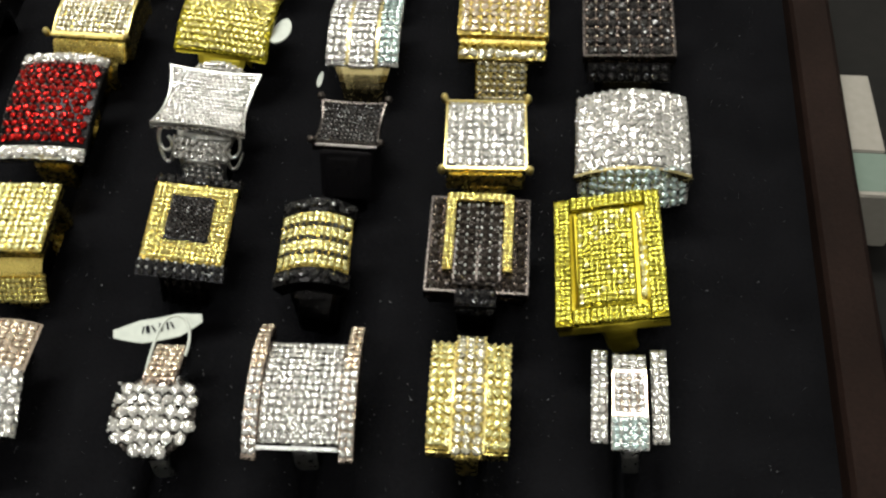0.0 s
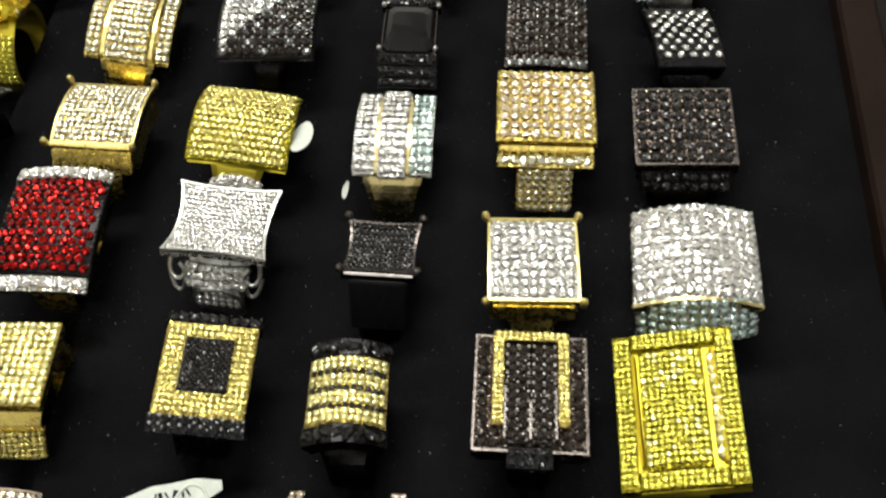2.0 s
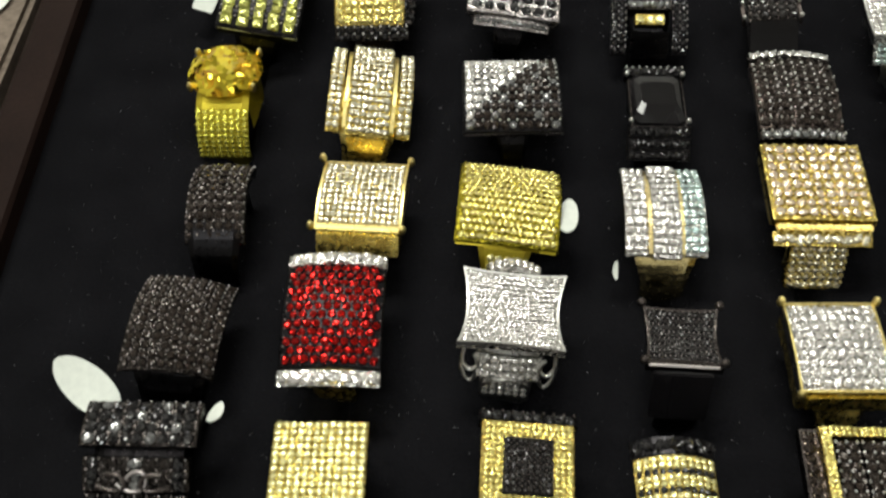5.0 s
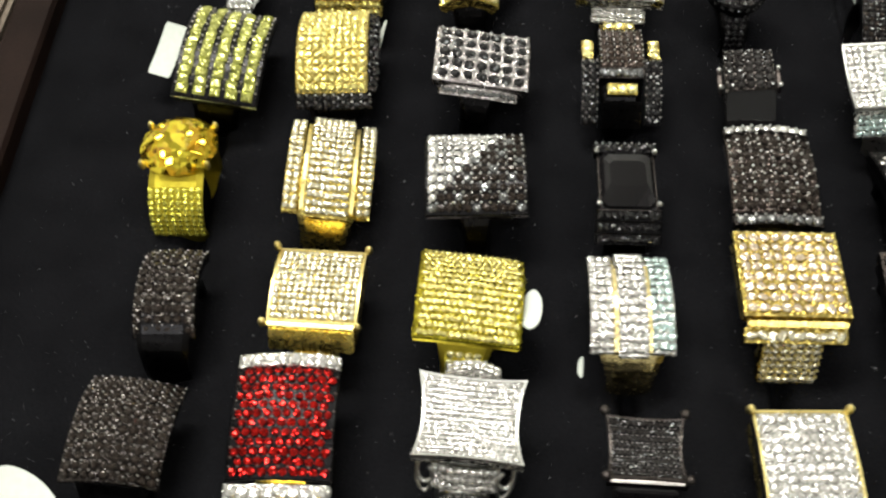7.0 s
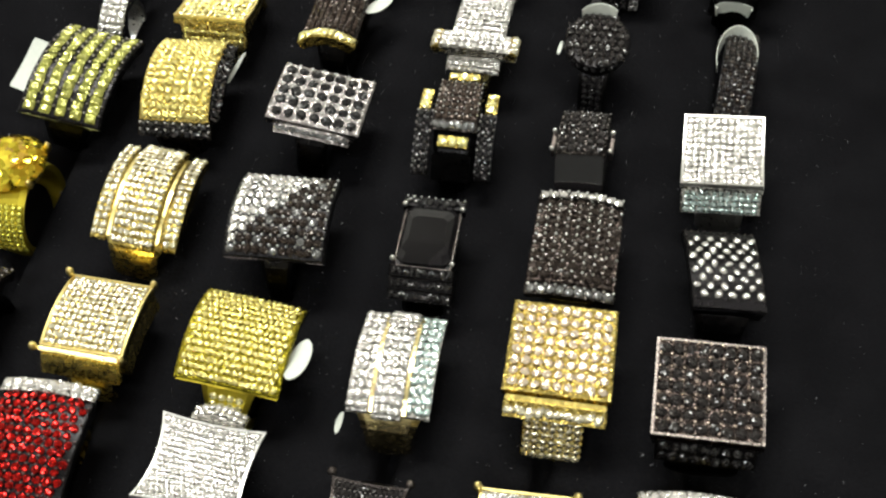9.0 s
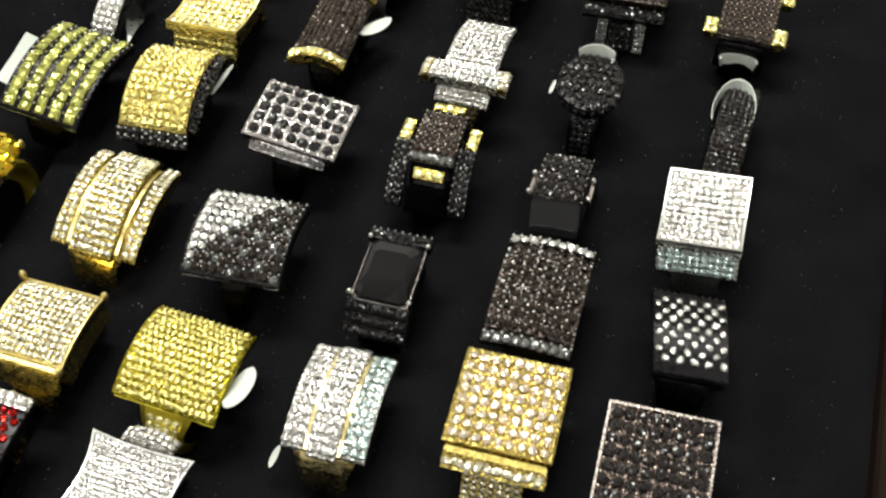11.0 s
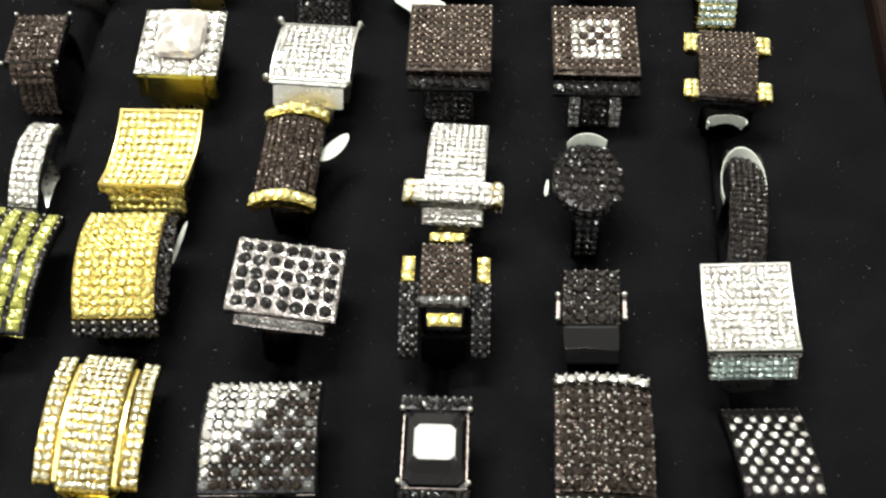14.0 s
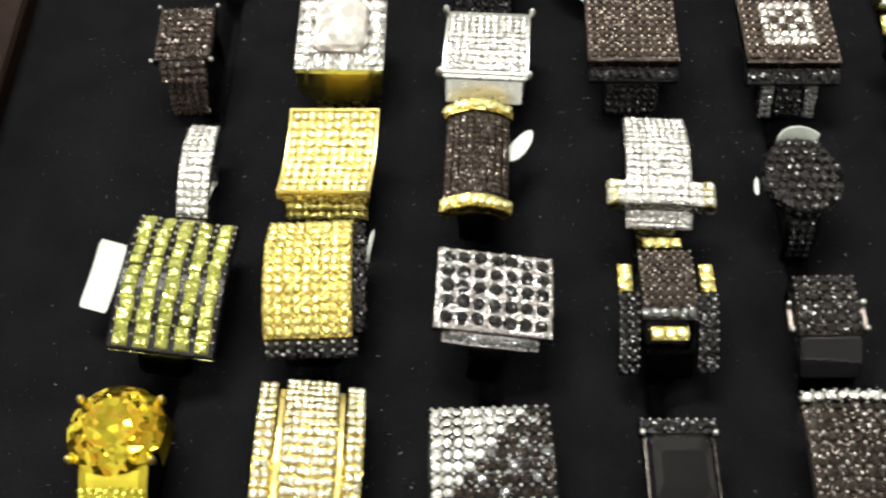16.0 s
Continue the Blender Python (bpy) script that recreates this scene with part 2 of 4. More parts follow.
def gallery(r, face, material, depth=4.0, taper=0.72, start=1.4, belly=0.0, name="gallery", label=""):
    """The wall under a head: it runs down from the edge of the plate and draws in towards the hoop."""
    n = 7
    e = [-1 + 2 * k / (n - 1) for k in range(n)]
    uv = [(u, -1) for u in e[:-1]] + [(1, v) for v in e[:-1]] + [(u, 1) for u in e[:0:-1]] + [(-1, v) for v in e[:0:-1]]
    if face.disc:
        uv = [(math.cos(math.pi * k / 12), math.sin(math.pi * k / 12)) for k in range(24)]
    c, verts, faces = len(uv), [], []
    down = face.m.to_3x3() @ Vector((0, 0, -1))
    for f in (0.0, 0.08, 0.35, 0.7, 1.0):
        k = 0.965 + (taper - 0.965) * f + belly * math.sin(math.pi * f)
        for u, v in uv:
            p, _ = face.at(u * k, v * k)
            verts.append(p + down * (start + depth * f))
    for b in range(4):
        for k in range(c):
            j = (k + 1) % c
            faces.append((b * c + k, (b + 1) * c + k, (b + 1) * c + j, b * c + j))
    faces.append(tuple(range(c)))
    faces.append(tuple(reversed(range(4 * c, 5 * c))))
    return tagged(mesh_object(name, verts, faces, material, r), label)


def put_stone(r, kind, p, n, sx, sy, turn=None, slack=5.0):
    q = n.to_track_quat("Z", "Y")
    if turn is None:
        turn = random.uniform(0, 6.28)
    q = q @ Euler((radians(random.gauss(0, slack)), radians(random.gauss(0, slack)), turn)).to_quaternion()
    ob = new("stone", GEMS[kind])
    ob.parent = r
    ob.matrix_basis = Matrix.LocRotScale(p * MM, q, (sx * MM, sy * MM, (sx + sy) / 2 * MM))
    return ob


def beads(r, spots, size, material):
    """Small round grains of metal that hold the stones; too small to pick apart."""
    verts, faces = [], []
    for p, n in spots:
        side = n.orthogonal().normalized()
        other = n.cross(side)
        b = len(verts)
        for rad, up in ((1.0, -0.2), (0.72, 0.75)):
            for k in range(5):
                a = 2 * math.pi * k / 5
                verts.append(p + (side * math.cos(a) + other * math.sin(a)) * rad * size + n * up * size)
        verts.append(p + n * 1.05 * size)
        for k in range(5):
            j = (k + 1) % 5
            faces += [(b + k, b + j, b + 5 + j, b + 5 + k), (b + 5 + k, b + 5 + j, b + 10)]
    if verts:
        return tagged(mesh_object("milgrain", verts, faces, material, r, True), kind="stuff")


def pave(r, face, nx, ny, kind, grain=None, fill=1.02, edge=0.94, pick=None, stagger=False, bead=0.24, slack=6.0, slim=1.0):
    """Rows of set stones over a patch; pick(i, j) may choose another kind or leave a gap."""
    w, l = face.w * edge / nx, face.l * edge / ny
    sq = kind.endswith("q")
    spots = []
    for j in range(ny):
        for i in range(nx - (stagger and j % 2)):
            u = edge * (-1 + 2 * (i + 0.5 + 0.5 * (stagger and j % 2)) / nx)
            v = edge * (-1 + 2 * (j + 0.5) / ny)
            if face.disc and u * u + v * v > 0.93:
                continue
            k = pick(i, j) if pick else kind
            p, n = face.at(u + random.gauss(0, 0.05) / nx, v + random.gauss(0, 0.05) / ny)
            if k:
                big = random.uniform(0.9, 1.08)
                root = math.sqrt(2) if sq else 1.0
                put_stone(r, k, p + n * 0.25, n, w / 2 * fill * root * slim * big, l / 2 * fill * root * big, 0.0 if sq else None, slack + 2 * sq)
            if grain:
                a = edge * (-1 + 2 * (i + 1) / nx)
                b = edge * (-1 + 2 * (j + 1) / ny)
                if not face.disc or a * a + b * b < 0.9:
                    q, n2 = face.at(min(a, 0.99), min(b, 0.99))
                    spots.append((q + n2 * 0.2, n2))
                if i == 0:
                    q, n2 = face.at(-0.97 * edge, b)
                    spots.append((q + n2 * 0.2, n2))
    if grain:
        beads(r, spots, min(bead * (w + l) / 2, 0.32), grain)


def band(r, material, w0, w1, w2=None, ro=11.2, ri=9.4, zc=0.8, y=0.0, label=""):
    """The hoop of a ring: w0 wide under the head, w1 at the sides, w2 at the foot."""
    w2 = w2 or w1
    verts, faces, steps = [], [], 40
    for k in range(steps):
        t = 2 * math.pi * k / steps
        a = abs((math.degrees(t) + 180) % 360 - 180)
        f = min(max((a - 25) / 60, 0), 1)
        w = w0 + (w1 - w0) * f * f * (3 - 2 * f) if a < 90 else w1 + (w2 - w1) * (a - 90) / 90
        for x, q in ((-0.5, 0.3), (-0.38, 0.0), (0.38, 0.0), (0.5, 0.3), (0.46, 1.0), (-0.46, 1.0)):
            rad = ro - q * (ro - ri)
            verts.append((x * w, y - rad * math.sin(t), zc + rad * math.cos(t)))
    for k in range(steps):
        for s in range(6):
            a, b = k * 6 + s, k * 6 + (s + 1) % 6
            c, d = (k + 1) % steps * 6 + (s + 1) % 6, (k + 1) % steps * 6 + s
            faces.append((a, d, c, b))
    return tagged(mesh_object("band", verts, faces, material, r), label)


def band_pave(r, kind, a0, a1, rows, nx, width, ro=11.2, zc=0.8, y=0.0, taper=1.0, grain=None, x=0.0):
    """Stones on the outside of a hoop from a0 to a1 degrees down its front (minus: its back)."""
    spots = []
    for j in range(rows):
        t = radians(a0 + (a1 - a0) * (j + 0.5) / rows)
        w = width * (1 + (taper - 1) * (j + 0.5) / rows)
        tall = abs(radians(a1 - a0)) * ro / rows
        n = Vector((0, -math.sin(t), math.cos(t)))
        for i in range(nx):
            p = Vector((x - w / 2 + w * (i + 0.5) / nx, y, zc)) + n * (ro + 0.12)
            put_stone(r, kind, p, n, w / nx / 2, tall / 2)
            if grain and i:
                spots.append((p - Vector((w / nx / 2, 0, 0)) + n * 0.1 + Vector((0, math.cos(t), math.sin(t))) * tall / 2, n))
    if grain:
        beads(r, spots, 0.22 * width / nx, grain)


def ball_mesh(name, material):
    bm = bmesh.new()
    bmesh.ops.create_uvsphere(bm, u_segments=10, v_segments=6, radius=1.0)
    for f in bm.faces:
        f.smooth = True
    me = bpy.data.meshes.new(name)
    bm.to_mesh(me)
    bm.free()
    me.materials.append(material)
    return me


BALLS = {m.name: ball_mesh("prong", m) for m in (GOLD, PALE_GOLD, SILVER, BLACK, SMOKE, ROSE)}


def prongs(r, spots, size, material, tall=1.6):
    for x, y, z in spots:
        ob = new("prong", BALLS[material.name])
        ob.parent = r
        ob.matrix_basis = Matrix.LocRotScale(Vector((x, y, z)) * MM, None, (size * MM, size * MM, size * tall * MM))


def bar(r, name, material, x, y, z, sx, sy, sz, rx=0.0, ry=0.0, rz=0.0, soft=0.25, label=""):
    """A small block with rounded edges."""
    bm = bmesh.new()
    bmesh.ops.create_cube(bm, size=1.0)
    bmesh.ops.scale(bm, vec=(sx * MM, sy * MM, sz * MM), verts=bm.verts)
    bmesh.ops.bevel(bm, geom=bm.edges[:], offset=min(soft, 0.3 * min(sx, sy, sz)) * MM, segments=2, affect="EDGES")
    ob = part(name, bm, material, r, label)
    ob.matrix_basis = pose(x * MM, y * MM, z * MM, rx, ry, rz)
    return ob


def rim_of(r, face, material, wide=0.45, tall=0.35):
    """A raised wire of metal round a patch."""
    n = 8
    e = [-1 + 2 * k / n for k in range(n + 1)]
    path = [(u, -1) for u in e[:-1]] + [(1, v) for v in e[:-1]] + [(u, 1) for u in e[:0:-1]] + [(-1, v) for v in e[:0:-1]]
    verts, faces = [], []
    for u, v in path:
        p, nn = face.at(u, v)
        k = 1 - wide / max(face.w, face.l) * 2
        q, _ = face.at(u * k, v * k)
        verts += [p - nn * 0.6, p + nn * tall, q + nn * tall, q - nn * 0.6]
    c = len(path)
    for k in range(c):
        a, b = 4 * k, 4 * ((k + 1) % c)
        for s in range(4):
            faces.append((a + s, b + s, b + (s + 1) % 4, a + (s + 1) % 4))
    return mesh_object("rim", verts, faces, material, r)


def ring(x, y, yaw, label, rx=0.0, ry=0.0):
    ob = new("ring")
    ob.empty_display_size = 0.005
    lean_x, lean_y = 14 * math.sin(radians(ry)), 14 * math.sin(radians(rx))
    ob.matrix_basis = pose((x - lean_x) * MM, (y + lean_y) * MM, 0, rx, ry, yaw)
    return tagged(ob, label, "ring", "rings in the tray")


def price_tag(x, y, z, long, wide, rx, ry, rz, bend=0.0, label="small white paper price tag on a ring", pointed=False, square=False):
    """A thin oval or square-ended slip of paper, bent along its length."""
    n, verts, faces = 14, [], []
    for k in range(n + 1):
        s = -1 + 2 * k / n
        half = wide / 2 * (math.sqrt(max(1 - s * s, 0.02)) if not pointed else min(1, 0.35 + 1.2 * (1 - abs(s))))
        if square:
            half = wide / 2 * (1 if abs(s) < 0.95 else 0.9)
        zz = bend * s * s
        for yy, dz in ((-half, 0), (half, 0), (half, -0.25), (-half, -0.25)):
            verts.append((s * long / 2, yy, zz + dz))
    for k in range(n):
        for s in range(4):
            a, b = 4 * k, 4 * (k + 1)
            faces.append((a + s, b + s, b + (s + 1) % 4, a + (s + 1) % 4))
    faces += [(0, 1, 2, 3), (4 * n + 3, 4 * n + 2, 4 * n + 1, 4 * n)]
    ob = mesh_object("price_tag", verts, faces, PAPER)
    ob.matrix_basis = pose(x * MM, y * MM, z * MM, rx, ry, rz)
    return tagged(ob, label, "price tag", "price tags")


def tube(name, points, radius, material, parent=None):
    cu = bpy.data.curves.new(name, "CURVE")
    cu.dimensions, cu.bevel_depth, cu.bevel_resolution = "3D", radius * MM, 2
    sp = cu.splines.new("NURBS")
    sp.points.add(len(points) - 1)
    for q, p in zip(sp.points, points):
        q.co = (p[0] * MM, p[1] * MM, p[2] * MM, 1)
    sp.use_endpoint_u, sp.order_u = True, 3
    cu.materials.append(material)
    ob = new(name, cu)
    ob.parent = parent
    return ob


# ---- shop, counter and tray ----
def slab(name, material, x0, x1, y0, y1, z0, z1, parent=None, soft=0.5):
    bm = bmesh.new()
    bmesh.ops.create_cube(bm, size=1.0)
    bmesh.ops.scale(bm, vec=((x1 - x0) * MM, (y1 - y0) * MM, (z1 - z0) * MM), verts=bm.verts)
    bmesh.ops.translate(bm, vec=((x0 + x1) / 2 * MM, (y0 + y1) / 2 * MM, (z0 + z1) / 2 * MM), verts=bm.verts)
    bmesh.ops.bevel(bm, geom=bm.edges[:], offset=soft * MM, segments=2, affect="EDGES")
    return part(name, bm, material, parent)


tagged(slab("counter", COUNTER_M, -900, 800, -140, 560, -60, -22, soft=3), "dark brown shop counter under the tray", "counter", kind="structure")
tagged(slab("counter_front", COUNTER_M, -880, 780, -110, 540, -949, -60.5, soft=3), "dark brown panelled body of the shop counter", "counter", kind="structure")
# Unseen room shell, added for bounced light and reflections.
tagged(slab("floor", FLOOR_M, -1700, 1600, -1500, 2000, -1000, -950, soft=1), "dull grey shop floor, unseen, added to close the room", "floor", kind="structure")
tagged(slab("ceiling", PLASTER, -1700, 1600, -1500, 2000, 1660, 1710, soft=1), "plain white shop ceiling, unseen, added to bounce light", "ceiling", kind="structure")
for k, (x0, x1, y0, y1) in enumerate(((-1800, -1701, -1500, 2000), (1601, 1700, -1500, 2000), (-1800, 1700, 2001, 2100), (-1800, 1700, -1600, -1501))):
    tagged(slab("wall_" + ("west", "east", "north", "south")[k], PLASTER, x0, x1, y0, y1, -1000, 1710, soft=1), "plain off-white shop wall, unseen, added to bounce light", "wall", kind="structure")

# columns of slits: x at y = 200 and drift per millimetre along y
SLITS = [(-126.5, -0.012), (-96.5, -0.020), (-63.5, -0.022), (-32.3, 0.003), (-1.5, 0.010), (28.3, 0.026)]
tray = tagged(new("ring_tray"), "black velvet ring tray with dark brown wrapped rim", "ring tray")


def velvet_height(x, y):
    d = min(abs(x - a - b * (y - 200)) for a, b in SLITS)
    edge = x + 182
    f = max(0.0, 1 - d / 15.5)
    return -2.4 * f * f - 5.0 * math.exp(-((d / 1.5) ** 2)) - (1.2 if edge < 2 else 0.0)


xs = np.linspace(-184, 77, 262)
ys = np.linspace(30, 420, 66)
grid = [(x, y, velvet_height(x, y) + 0.25 * noise.noise(Vector((x * 0.12, y * 0.12, 3.0)))) for y in ys for x in xs]
nx_ = len(xs)
mesh_object("velvet_pad", grid, [(j * nx_ + i, j * nx_ + i + 1, (j + 1) * nx_ + i + 1, (j + 1) * nx_ + i) for j in range(len(ys) - 1) for i in range(nx_ - 1)], VELVET, tray, True)
slab("tray_base", RIM_WRAP, -177, 70, 22, 428, -22, -9, tray)


def rim_bar(name, x0, y0, x1, y1, wide, out):
    """A wrapped rim along the tray's side; out is +1 where it widens to the right."""
    bm = bmesh.new()
    section = ((0.0, -9.0), (0.0, 4.6), (0.7, 5.8), (wide - 1.2, 6.0), (wide, 4.8), (wide + 0.4, -21.9), (0.4, -21.9))
    loops = []
    for k in range(25):
        f = k / 24
        loops.append([bm.verts.new(((x0 + (x1 - x0) * f + out * a) * MM, (y0 + (y1 - y0) * f) * MM, (z + (0.12 * noise.noise(Vector((f * 9, a, x0))) if z > 0 else 0)) * MM)) for a, z in section])
    for p, q in zip(loops, loops[1:]):
        for s in range(len(section)):
            bm.faces.new((p[s], p[(s + 1) % 7], q[(s + 1) % 7], q[s]))
    bm.faces.new(loops[0])
    bm.faces.new(loops[-1][::-1])
    bmesh.ops.recalc_face_normals(bm, faces=bm.faces)
    return part(name, bm, RIM_WRAP, tray)


rim_bar("rim", 61.6, 20, 76.6, 430, 9.6, 1)
rim_bar("rim", -167.8, 20, -179.4, 430, 10.6, -1)
slab("rim", RIM_WRAP, -190, 86, 430, 439, -21.9, 6, tray, 0.8)
slab("rim", RIM_WRAP, -178.4, 71.2, 11, 20, -21.9, 6, tray, 0.8)

tagged(slab("display_board", BOARD_M, -330, -191.5, 40, 450, -21.9, -1.0, soft=1.5), "beige cloth display board beside the tray", "display board")
# beside the tray: a card in a clear sleeve, and a pale box
card = tagged(slab("paper_card", CARD_M, 79.8, 87.8, 170.5, 195.3, -21.5, -4.0, soft=0.3), "white card standing beside the tray rim", "card")
strip = tagged(slab("green_label", GREEN_CARD, 79.4, 90.5, 158.4, 170.3, -21.5, -4.2, soft=0.3), "pale green paper label beside the white card", "label")
edge = tagged(slab("sleeve_edge", CARD_M, 79.4, 90.5, 156.6, 158.2, -21.5, -3.4, soft=0.3), "thin white plastic edge beside the label", "edging")


# ---- rings ----
def head(r, w, l, material, kind, nx, ny, thick=2.2, grain=None, wire=None, body="setting", edge=0.94, pick=None, stagger=False, bead=0.24, slack=8.0, fill=1.02, slim=1.0, under=None, **shape):
    R = shape.get("R")
    if R and "rx" not in shape:
        # l is the chord; a bent head sits further back by what its ends drop
        half = min(l / 2 / abs(R), 0.95)
        drop = R * (1 - math.sqrt(1 - half * half))
        shape["y"] = shape.get("y", 0.0) + 0.72 * (14.0 - shape.get("top", 14.0) + drop)
        l = 2 * abs(R) * math.asin(half)
    f = Face(w, l, **shape)
    base = plate(r, f, PIERCED.get(material.name, material) if nx else material, thick, body)
    if nx:
        pave(base, f, nx, ny, kind, grain, edge=edge, pick=pick, stagger=stagger, bead=bead, slack=slack, fill=fill, slim=slim)
    if wire:
        rim_of(r, f, wire)
    if under:
        gallery(r, f, *under)
    return f


def ends(w, l, z, dx=0.0, dy=0.0):
    return [(sx * (w / 2 + dx), sy * (l / 2 + dy), z) for sx in (-1, 1) for sy in (-1, 1)]


# front row
r = ring(24.7, 93.2, -1.0, "silver ring with three raised strips of clear stones", ry=-7)
hoop = band(r, SILVER, 4, 3, ro=9.6, ri=8.4, y=2.5)
for sx in (-1, 1):
    head(r, 2.9, 19.2, SILVER, "W", 2, 12, x=sx * 5.3, top=12.6, R=24)
head(r, 6.0, 5.2, SILVER, "W", 4, 3, y=7.0, top=13.6, rx=-14)
head(r, 6.0, 9.0, ROSE, "W", 4, 6, y=0.6, top=14.6, wire=ROSE)
head(r, 6.6, 6.0, SILVER, "I", 4, 4, y=-6.6, top=13.6, rx=22)

r = ring(-3.4, 91.1, 0.5, "yellow gold ring with three strips of champagne stones")
hoop = band(r, MIRROR_GOLD, 5, 4, ro=9.8, ri=8.4, y=2.5)
for sx in (-1, 1):
    head(r, 4.6, 22.3, GOLD, "Y", 3, 12, x=sx * 5.0, top=13.4, R=20, grain=GOLD, under=(MIRROR_GOLD, 2.5, 0.95))
    head(r, 0.7, 22.6, GOLD, "Y", 0, 0, body="line", x=sx * 2.75, top=13.9, R=20, thick=1.5)
head(r, 5.4, 25.0, GOLD, "C", 3, 14, top=14.6, R=20, grain=GOLD)

r = ring(-32.9, 90.4, 1.5, "silver ring with a curved stone panel between two pillars")
hoop = band(r, SILVER, 5, 4, ro=9.8, ri=8.4, y=2.5)
head(r, 14.6, 20.6, SILVER, "W", 11, 14, top=14.0, R=22)
bar(r, "line", SILVER, 0, -9.4, 11.6, 14.4, 0.7, 1.2, 20)
for sx in (-1, 1):
    head(r, 2.6, 28.0, ROSE, "W", 2, 18, x=sx * 8.5, top=15.2, R=22, thick=2.8, pick=lambda i, j: "P" if j > 9 else "W")

r = ring(-58.6, 84.2, 2.0, "round silver cluster ring set with large clear stones")
hoop = band(r, SILVER, 4, 3.4, ro=9.4, ri=8.2, y=5)
head(r, 15.4, 17.0, SMOKE, "W", 7, 7, top=13.5, R=24, cx=0.014, disc=True, stagger=True, grain=SILVER, thick=3.5, bead=0.16, slack=7, fill=1.12, edge=0.97)
head(r, 6.0, 10.5, ROSE, "P", 4, 6, y=12.5, top=12.0, rx=-24, thick=1.6)

r = ring(-91.2, 92.4, 4.0, "rose-toned domed ring with two fields of clear stones")
hoop = band(r, ROSE, 5, 4, ro=9.8, ri=8.4, y=2.5)
head(r, 15.0, 12.0, ROSE, "P", 9, 7, y=5.4, top=13.5, cx=0.03, rx=-14, wire=ROSE)
head(r, 15.0, 13.0, SILVER, "W", 8, 7, y=-6.4, top=13.2, cx=0.03, rx=16, pinch=(0.0, 0.0))

r = ring(-125.2, 96.5, 1.0, "silver ring with a flat square panel of clear stones")
hoop = band(r, SILVER, 12, 6)
head(r, 22.5, 17.0, SILVER, "W", 12, 9, top=14.0, wire=SILVER)

# second row
r = ring(21.9, 123.7, 1.0, "large lemon gold ring with a sunken panel and stone border", ry=-15)
hoop = band(r, LIME_GOLD, 14, 6)
f = Face(20.6, 30.0, top=14.2)
plate(r, f, LIME_GOLD, 2.5)
for sx in (-1, 1):
    head(r, 3.1, 30.0, LIME_GOLD, "L", 3, 25, x=sx * 8.9, top=15.2)
    head(r, 14.8, 3.1, LIME_GOLD, "L", 13, 3, y=sx * 13.4, top=15.2)
    bar(r, "ridge", LIME_GOLD, sx * 6.8, 0, 14.8, 0.6, 22, 1.4, 0, sx * 20, 1.0)
head(r, 11.2, 23.0, LIME_GOLD, "L", 10, 18, x=-0.6, top=15.4, cx=0.02, pick=lambda i, j: "Y" if random.random() < 0.2 else "L")
head(r, 2.2, 21.0, GOLD, "Y", 1, 10, x=6.6, top=14.7, ry=-16)

r = ring(-3.4, 125.5, 0.0, "black rhodium ring with a raised gold horseshoe border")
hoop = band(r, BLACK, 12, 7)
band_pave(hoop, "K", 48, 72, 2, 4, 7.0, zc=0.8)
head(r, 19.8, 23.0, UMBER, "N", 9, 11, top=13.4, grain=ROSE, bead=0.1, fill=0.94, under=(BLACK, 3.5, 0.92), pick=lambda i, j: "N" if i in (0, 8) or j < 2 else None, wire=SMOKE)
for sx in (-1, 1):
    head(r, 1.9, 17.5, GOLD, "D", 2, 16, x=sx * 5.7, y=1.8, top=14.9)
    head(r, 4.0, 19.5, SMOKE, "N", 2, 10, x=sx * 2.3, y=-0.4, top=14.5, grain=SILVER, bead=0.17)
    bar(r, "line", SMOKE, sx * 4.4, -4.5, 14.6, 0.35, 10, 0.7)
bar(r, "line", SMOKE, 0, -6.0, 14.7, 0.5, 7.5, 0.8)
head(r, 13.4, 1.8, GOLD, "D", 12, 2, y=10.7, top=14.9)
head(r, 8.0, 3.4, BLACK, "K", 5, 2, y=-12.4, top=13.3, rx=22)

r = ring(-35.2, 124.0, 2.0, "black and gold barrel ring with dotted rows of stones")
hoop = band(r, BLACK, 11, 7)
head(r, 14.4, 13.4, GOLD, "Y", 11, 11, top=15.2, cx=0.05, thick=2.6, pick=lambda i, j: "K" if j in (2, 5, 8) else "Y")
for sy in (-1, 1):
    head(r, 15.0, 3.4, BLACK, "K", 8, 1, y=sy * 8.5, top=15.0, cx=0.048, thick=3.0)

r = ring(-60.7, 127.1, 0.0, "square black ring with a wide gold stone border", ry=5.5, rx=7)
hoop = band(r, SMOKE, 11, 9)
head(r, 16.4, 18.0, GOLD, "D", 15, 15, top=14.2, thick=2.0, pick=lambda i, j: None if 3 < i < 11 and 3 < j < 12 else "D")
head(r, 8.8, 10.4, BLACK, "J", 8, 9, top=14.9, y=0.6, thick=1.5, grain=SMOKE)
head(r, 17.4, 3.2, BLACK, "K", 9, 2, y=-10.4, top=13.4, rx=24, grain=SILVER)
head(r, 17.4, 2.2, BLACK, "K", 9, 1, y=9.8, top=13.8, rx=-20, grain=SMOKE)
for k in range(6):
    bar(r, "fin", SMOKE, -4.4 + 1.6 * k, -10.6, 5.4, 0.5, 1.2, 8.5, -10, 0, -4)

r = ring(-96.9, 126.7, 2.0, "boxy yellow gold ring covered with yellow stones")
hoop = band(r, MIRROR_GOLD, 14, 12)
head(r, 16.8, 17.2, GOLD, "Y", 12, 12, top=14.0, edge=0.98, thick=2.4, under=(MIRROR_GOLD, 3.0, 0.84))
